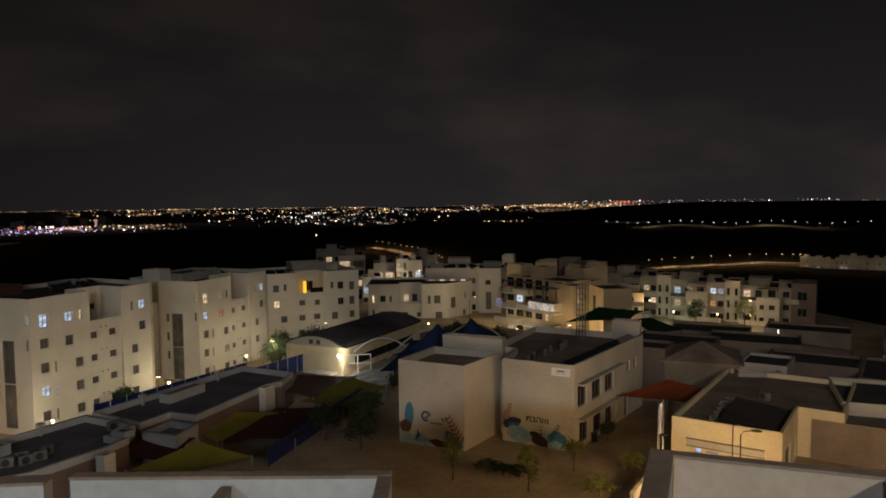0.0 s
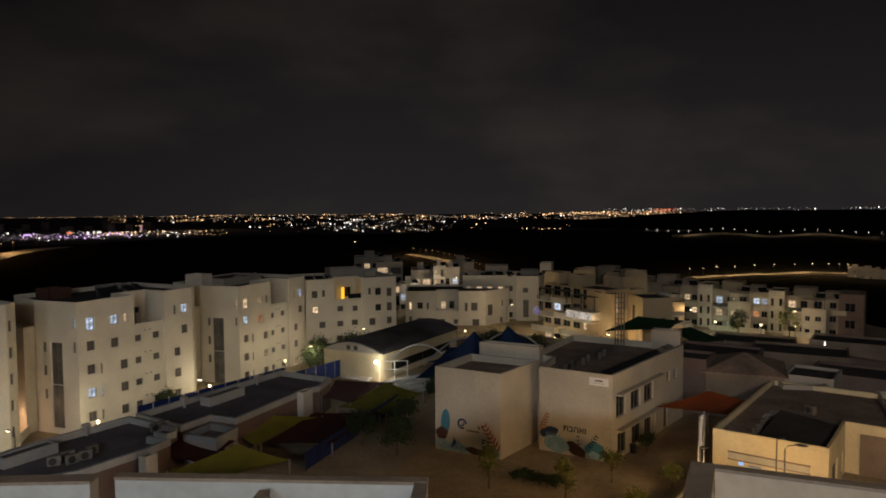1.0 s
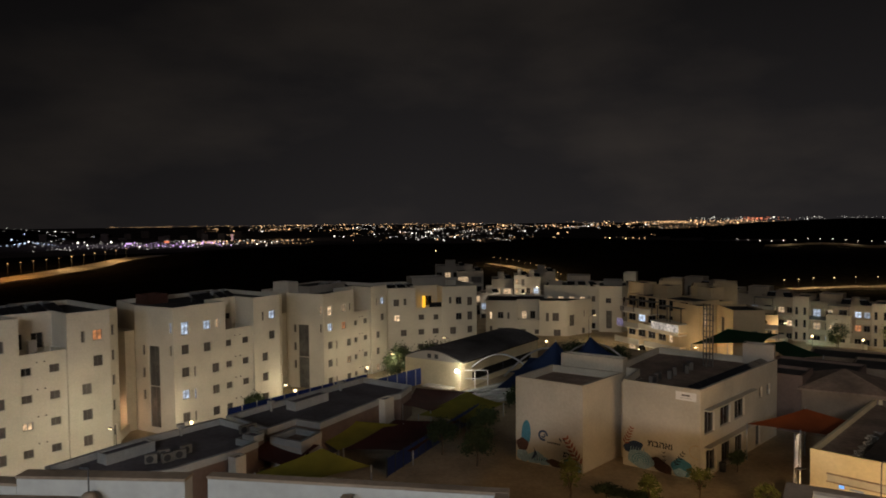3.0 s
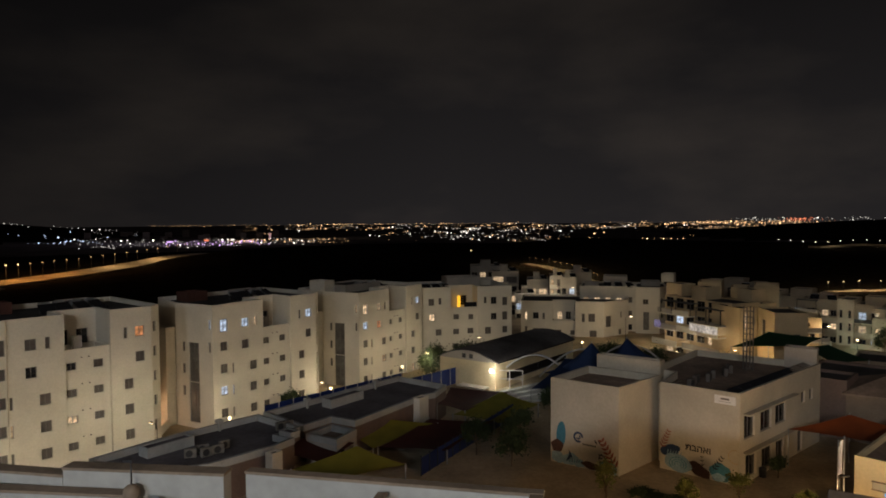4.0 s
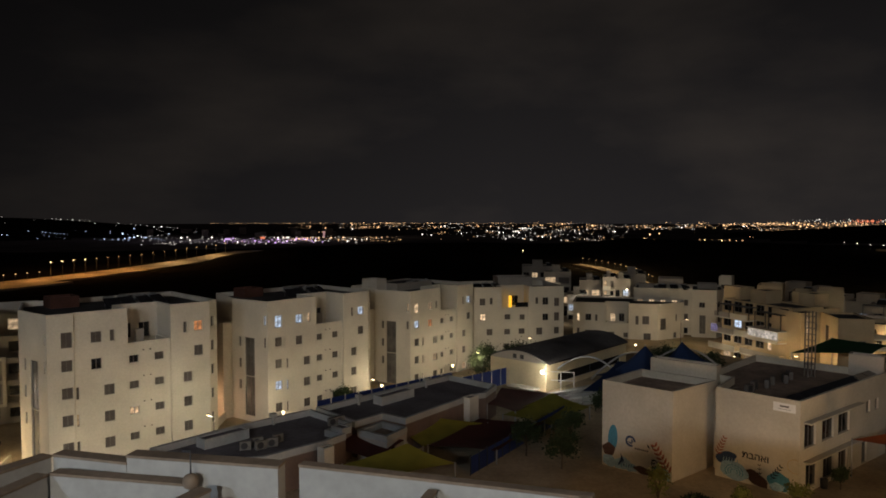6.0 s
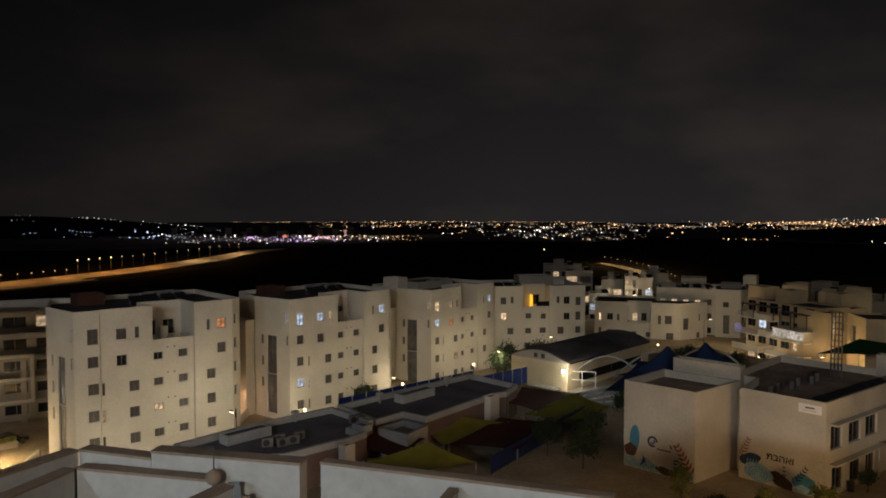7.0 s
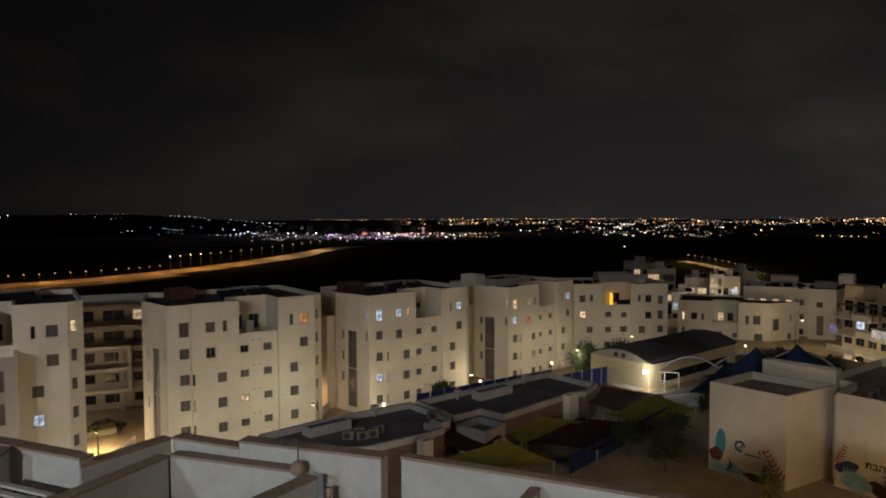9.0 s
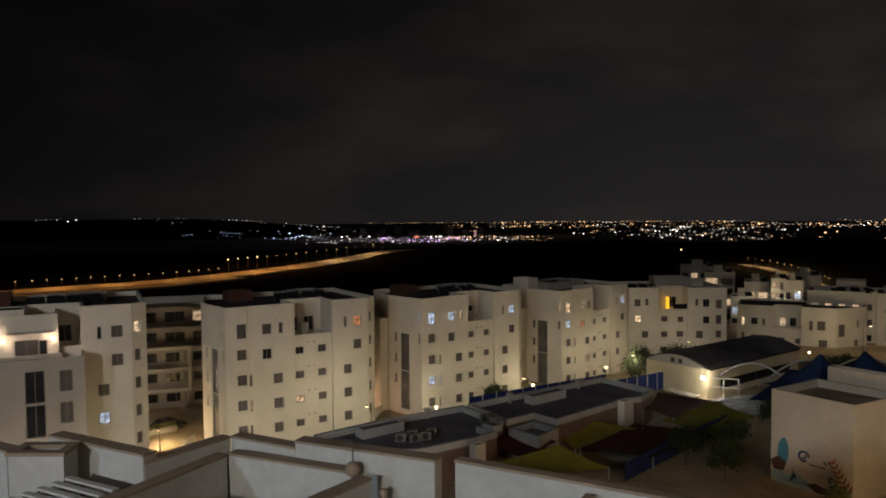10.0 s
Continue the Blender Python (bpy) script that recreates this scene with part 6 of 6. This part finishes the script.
FAR_LAMP = glowing("far_lamp", (1.0, 0.68, 0.30), 5)
FAR_LAMP_DIM = glowing("far_lamp_dim", (1.0, 0.60, 0.25), 2.2)
DOWN = -22.4
highway = []
for az, r in interp(((-52, 545), (-45.6, 560), (-40.4, 570), (-34.8, 595), (-30.7, 635), (-26.5, 695), (-22.0, 790), (-18.0, 905), (-15.5, 1010)), 45):
    highway.append(Vector((r * math.sin(radians(az)), r * math.cos(radians(az)), max(DOWN, ground_height(az, r)))))
road_strip("road", highway, 34, ROADSTONE, "orange-lit highway across the dark valley")
road_strip("road", [p * 0.945 + Vector((0, 0, 0.055 * DOWN)) for p in highway[:24]], 20, ROADSTONE, "orange-lit slip road beside the highway")
for i, p in enumerate(highway):
    if i < 40:
        tall = i > 20
        road_lamp(p + Vector((0, 20, 0)), 14 if tall else 7, 1.0 if 20 < i < 25 else 0.75, FAR_LAMP if 20 < i < 25 else FAR_LAMP_DIM, "tall glowing highway lamp" if tall else "low orange highway lamp", "highway lamps", (42000 if tall else 16000) if i % 4 == 0 else 0, (1.0, 0.62, 0.26) if i > 28 else SODIUM)

mid = [land(az, el) for az, el in interp(((8.8, -3.9), (10.4, -4.15), (11.9, -4.5), (13.1, -4.85), (14.0, -5.35)), 14)]
road_strip("road", mid, 10, ROADSTONE, "lamp-lit road climbing the dark slope")
for i, p in enumerate(mid):
    road_lamp(p + Vector((5, 0, 0)), 6, 0.42, FAR_LAMP_DIM, "small glowing road lamp", "slope road lamps", 6000 if i % 3 == 0 else 0, (1.0, 0.66, 0.28))
rt = [land(az, el) for az, el in interp(((30.8, -5.66), (32.8, -5.45), (35.6, -5.26), (38.4, -5.0), (40.6, -4.95), (41.6, -5.0)), 22)]
road_strip("road", rt, 10, ROADSTONE, "lamp-lit road round the hamlet")
for i, p in enumerate(rt):
    if i % 2 == 0:
        road_lamp(p + Vector((2, 5, 0)), 6.5, 0.5, FAR_LAMP, "small glowing road lamp", "hamlet road lamps", 6500 if i % 4 == 0 else 0, (1.0, 0.68, 0.3))
for az in np.linspace(41.2, 48.5, 11):
    p = land(float(az), -5.15 + rng.uniform(-0.05, 0.05))
    far_house(p.x, p.y, p.z - 1, rng.uniform(7, 12), 10, rng.uniform(5, 9.5), -float(az), 0.25, "pale hamlet house in lamp light")
    if rng.random() < 0.5:
        point_light("hamlet_light", p + Vector((-6, -14, 8)), 380, WARM, 0.5)
chain = [land(az, -2.25 + 0.1 * math.sin(az)) for az in np.linspace(27.5, 45.5, 24)]
RIDGE_LAMP = glowing("ridge_lamp", (1.0, 0.82, 0.58), 6)
road_strip("road", [land(az, -2.27 + 0.1 * math.sin(az)) for az in np.linspace(29.5, 43.0, 20)], 6, ROADSTONE, "lamp-lit road along the dark ridge")
for p in chain[4:21:5]:
    point_light("ridge_light", p + Vector((0, -8, 8)), 2500, WARM, 0.5)
for p in chain:
    road_lamp(p, 4.5, 0.6, RIDGE_LAMP, "far ridge road lamp", "ridge lamps")
for az, el in ((19.5, -2.3), (18.3, -2.3), (4.6, -3.3)):
    road_lamp(land(az, el), 6, 0.9, FAR_LAMP, "lone lamp on the dark slope", "ridge lamps")


# ---- far town on the plain ----
def town(name, seed, n, az_of, r_of, size, mat, label, rise=3.0):
    r = random.Random(seed)
    vs, fs = [], []
    left, step, run = 0, 0.0, 0.0
    for _ in range(n):
        if left <= 0:
            # a new street of lamps, or a lone light
            left = r.choice((1, 1, 1, 1, 2, 3, 5, 8))
            az, d = az_of(r), r_of(r)
            step, run = r.uniform(0.12, 0.42), r.uniform(-0.02, 0.02) * d
        else:
            az, d = az + step * r.uniform(0.7, 1.3), d + run
        left -= 1
        x, y = d * math.sin(radians(az)), d * math.cos(radians(az))
        z = ground_height(max(-60, min(60, az)), d) + r.uniform(0.5, 1.0) * rise
        s = size * r.choice((0.22, 0.25, 0.28, 0.32, 0.38, 0.48, 0.8)) * d / 2500
        k = len(vs)
        vs += [(x - s, y, z), (x, y - s, z), (x + s, y, z), (x, y + s, z), (x, y, z + s), (x, y, z - s)]
        fs += [(k, k + 1, k + 4), (k + 1, k + 2, k + 4), (k + 2, k + 3, k + 4), (k + 3, k, k + 4), (k + 1, k, k + 5), (k + 2, k + 1, k + 5), (k + 3, k + 2, k + 5), (k, k + 3, k + 5)]
    ob = solid(name, vs, fs, mat)
    return tagged(ob, label, "town lights", kind="stuff")


T_WARM = glowing("town_warm", (1.0, 0.58, 0.28), 4.6, "island", 0.06, 3.0)
T_WHITE = glowing("town_white", (1.0, 0.92, 0.82), 4.8, "island", 0.06, 3.0)
T_COOL = glowing("town_cool", (0.65, 0.75, 1.0), 4.0, "island", 0.08, 2.0)
T_RED = glowing("town_red", (1.0, 0.26, 0.12), 2.2, "island", 0.1, 2.0)
T_PINK = glowing("town_pink", (0.80, 0.50, 1.0), 2.2, "island", 0.1, 1.5)
far = lambda r: 47.0 / math.tan(radians(r.uniform(0.58, 1.0)))
mid_plain = lambda r: 47.0 / math.tan(radians(r.uniform(0.95, 1.85)))
town("town_lights", 1, 520, lambda r: r.uniform(-14, 33), far, 3.0, T_WARM, "warm street lights of a far town")
town("town_lights", 2, 260, lambda r: r.uniform(-10, 30), far, 2.6, T_WHITE, "white street lights of a far town")
town("town_lights", 3, 170, lambda r: r.gauss(5, 4), mid_plain, 3.6, T_WHITE, "bright white lamps of the near town")
town("town_lights", 4, 130, lambda r: r.gauss(7, 7), mid_plain, 3.4, T_WARM, "bright warm lamps of the near town")
town("town_lights", 5, 400, lambda r: r.gauss(24.5, 4.0), lambda r: r.uniform(3200, 4800), 3.2, T_WARM, "warm lights of the city on the horizon", 14)
town("town_lights", 6, 70, lambda r: r.gauss(28.4, 0.5), lambda r: r.uniform(4300, 4600), 3.6, T_RED, "red lights of the city towers", 32)
town("town_lights", 7, 170, lambda r: r.uniform(24, 46), lambda r: r.uniform(4400, 4900), 2.8, T_WHITE, "pale lights along the horizon", 32)
town("town_lights", 8, 380, lambda r: r.uniform(-20, 8), lambda r: r.uniform(4500, 4900), 2.0, T_WARM, "thin line of lights on the horizon", 6)
town("town_lights", 9, 240, lambda r: r.uniform(-25, -8), lambda r: r.uniform(1250, 1750), 3.2, T_WHITE, "white lights of the trading estate")
town("town_lights", 10, 110, lambda r: r.uniform(-19, -12), lambda r: r.uniform(1300, 1600), 4.6, T_PINK, "violet shop lights of the trading estate")
town("town_lights", 11, 130, lambda r: r.uniform(-15, -7), lambda r: r.uniform(1400, 1650), 4.0, T_WARM, "warm lamps at the edge of the estate")
town("town_lights", 12, 60, lambda r: r.uniform(-35, -20), lambda r: r.uniform(1500, 2000), 4.0, T_COOL, "bluish lights under the far hill")
town("town_lights", 13, 64, lambda r: r.uniform(-44, -20), lambda r: r.uniform(2000, 2330), 3.0, T_WHITE, "scattered lights on the far hill", 3)
# the pools of light that the trading estate casts on the plain
for az, d, w, c in ((-20, 1500, 60000, (0.8, 0.75, 1.0)), (-15, 1480, 70000, (1.0, 0.8, 0.85)), (-9, 1700, 40000, WARM)):
    point_light("town_light", (d * math.sin(radians(az)), d * math.cos(radians(az)), 45), w, c, 3.0)
for az, d, w, h, m in ((-15.9, 1500, 9, 4, T_RED), (-14.0, 1520, 7, 3.6, T_WHITE), (-11.2, 1600, 4, 13, glowing("tower_pink", (0.5, 0.28, 0.3), 0.8)), (-18.5, 1450, 11, 3, T_PINK)):
    q = solid("lit_sign", [(-w / 2, 0, 0), (w / 2, 0, 0), (w / 2, 2, 0), (-w / 2, 2, 0), (-w / 2, 0, h), (w / 2, 0, h), (w / 2, 2, h), (-w / 2, 2, h)], [(0, 3, 2, 1), (4, 5, 6, 7), (0, 1, 5, 4), (1, 2, 6, 5), (2, 3, 7, 6), (3, 0, 4, 7)], m, None, "", pose(d * math.sin(radians(az)), d * math.cos(radians(az)), -18, 0, 0, -az))
    tagged(q, "glowing shop sign of the far trading estate", "sign", "estate signs")
for i in range(16):
    az, d = -24 + 0.9 * i + 0.3 * (i % 3), 1750 + 90 * (i % 4)
    h = rng.uniform(7, 22)
    q = solid("estate_block", [(x, y, z) for z in (0, h) for x, y in ((-7 - i % 3, 0), (7 + i % 4, 0), (7 + i % 4, 25), (-7 - i % 3, 25))], [(0, 3, 2, 1), (4, 5, 6, 7), (0, 1, 5, 4), (1, 2, 6, 5), (2, 3, 7, 6), (3, 0, 4, 7)], SHUTTER, None, "", pose(d * math.sin(radians(az)), d * math.cos(radians(az)), -23, 0, 0, -az))
    tagged(q, "far dim block of the trading estate", "building", "estate blocks")

# ---- light round the houses: added masts out of view, then street lamps ----
# three unseen masts, added as fill light for the facades and parapets
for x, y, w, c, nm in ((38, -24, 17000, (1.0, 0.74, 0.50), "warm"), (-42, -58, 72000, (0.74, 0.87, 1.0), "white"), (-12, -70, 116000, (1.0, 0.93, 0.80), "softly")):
    t = thing("fill_light_mast", pose(x, y, 0), "tall street light mast on the %s-lit street" % nm, "street lamp", "light masts")
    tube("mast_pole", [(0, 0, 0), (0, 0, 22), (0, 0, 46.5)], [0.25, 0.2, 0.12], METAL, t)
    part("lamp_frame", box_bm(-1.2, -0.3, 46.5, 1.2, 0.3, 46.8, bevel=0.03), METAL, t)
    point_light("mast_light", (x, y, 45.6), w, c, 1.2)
for a, b, w in ((10, 72, 380), (36, 73, 1050), (60, 74, 650), (84, 77, 520), (101, 80, 160)):
    p = site(a, b)
    street_lamp(p.x, p.y, 0.0, 6.0, 136, 1.0, LAMP_WARM, w, (1.0, 0.82, 0.52), "lane street lamp with warm light")
street_lamp(52, 116, 0, 5.5, 0, 1.0, LAMP_WARM, 1000, (1.0, 0.72, 0.36), "street lamp with warm light by the terraced house")
street_lamp(78, 133, 0, 6.5, 0, 1.0, LAMP_WARM, 900, (1.0, 0.74, 0.42), "street lamp with warm light before the long row")
street_lamp(97, 126, 0, 6.5, 0, 1.0, LAMP_WARM, 800, (1.0, 0.78, 0.48), "street lamp with warm light before the long row")
street_lamp(45, 150, 0, 6.5, 0, 1.0, LAMP_WARM, 1300, (1.0, 0.74, 0.42), "street lamp with warm light behind the row")
street_lamp(42, 192, 0, 8.5, 0, 1.0, LAMP_WARM, 2500, (1.0, 0.80, 0.5), "street lamp with warm light on the slope")
# unseen lamp, added to brighten the hall front
street_lamp(30.4, 46.0, 4.5, 3.6, 0, 0.5, LAMP_WARM, 760, (1.0, 0.70, 0.32), "unseen added yard lamp with sodium light before the hall")
# lamps in the gaps between the houses
for a, b, h, w, c in ((44.6, 91.0, 2.6, 150, (1.0, 0.55, 0.28)), (73.5, 95.0, 3.2, 220, (1.0, 0.78, 0.46)), (16.2, 90.0, 2.4, 1300, (1.0, 0.72, 0.36)), (12.0, 101.0, 5.0, 620, (1.0, 0.86, 0.68))):
    p = site(a, b)
    street_lamp(p.x, p.y, 0.0, h, 136, 0.4, LAMP_WARM, w, c, "short lamp with warm light between the houses")
# yard lamps added out of view below the roof edge to brighten the yard
street_lamp(10.5, 35.5, 4.5, 6.8, 40, 0.8, LAMP_WARM, 2300, (1.0, 0.63, 0.30), "unseen added yard lamp with sodium light below the roofs")
street_lamp(42.0, 37.0, 4.5, 2.8, 60, 0.6, LAMP_WARM, 700, (1.0, 0.66, 0.32), "unseen added yard lamp with sodium light before the side house")
street_lamp(26.5, 33.5, 4.5, 6.0, 60, 0.8, LAMP_WARM, 4300, (1.0, 0.60, 0.27), "unseen added yard lamp with sodium light below the roofs")
# lit forecourts of the houses beyond the school
for x, y, w, c in ((46, 124, 200, (1.0, 0.74, 0.36)), (49, 131, 220, (1.0, 0.80, 0.5)), (54, 121, 220, (1.0, 0.74, 0.36)), (66, 122, 260, (1.0, 0.80, 0.4)), (73, 128, 300, (1.0, 0.84, 0.5)), (83, 140, 180, (0.95, 0.95, 0.9)), (90, 141, 220, (0.6, 1.0, 0.75)), (97, 135, 260, (1.0, 0.8, 0.5)), (103, 132, 220, (1.0, 0.8, 0.5)), (34, 143, 650, (1.0, 0.86, 0.58))):
    t = thing("garden_lantern", pose(x, y, -0.03), "small glowing garden lantern on a short post", "lamp", "garden lanterns")
    tube("post", [(0, 0, 0), (0, 0, 2.2)], 0.05, DARKMETAL, t)
    bm = bmesh.new()
    bmesh.ops.create_uvsphere(bm, u_segments=10, v_segments=6, radius=0.2, matrix=pose(0, 0, 2.4))
    part("lantern_globe", bm, LAMP_WARM, t, smooth=True)
    point_light("garden_light", (x, y, 3.0), w, c, 0.2)
for i, (x, y, h) in enumerate(((50, 127, 1.6), (56, 118, 2.0), (68, 124, 1.8), (79, 133, 2.2), (94, 139, 2.6), (62, 123, 1.5))):
    tree(x, y, -0.03, h, 1.1, 500, LEAF, 70 + i, "low lit garden shrub before the houses")
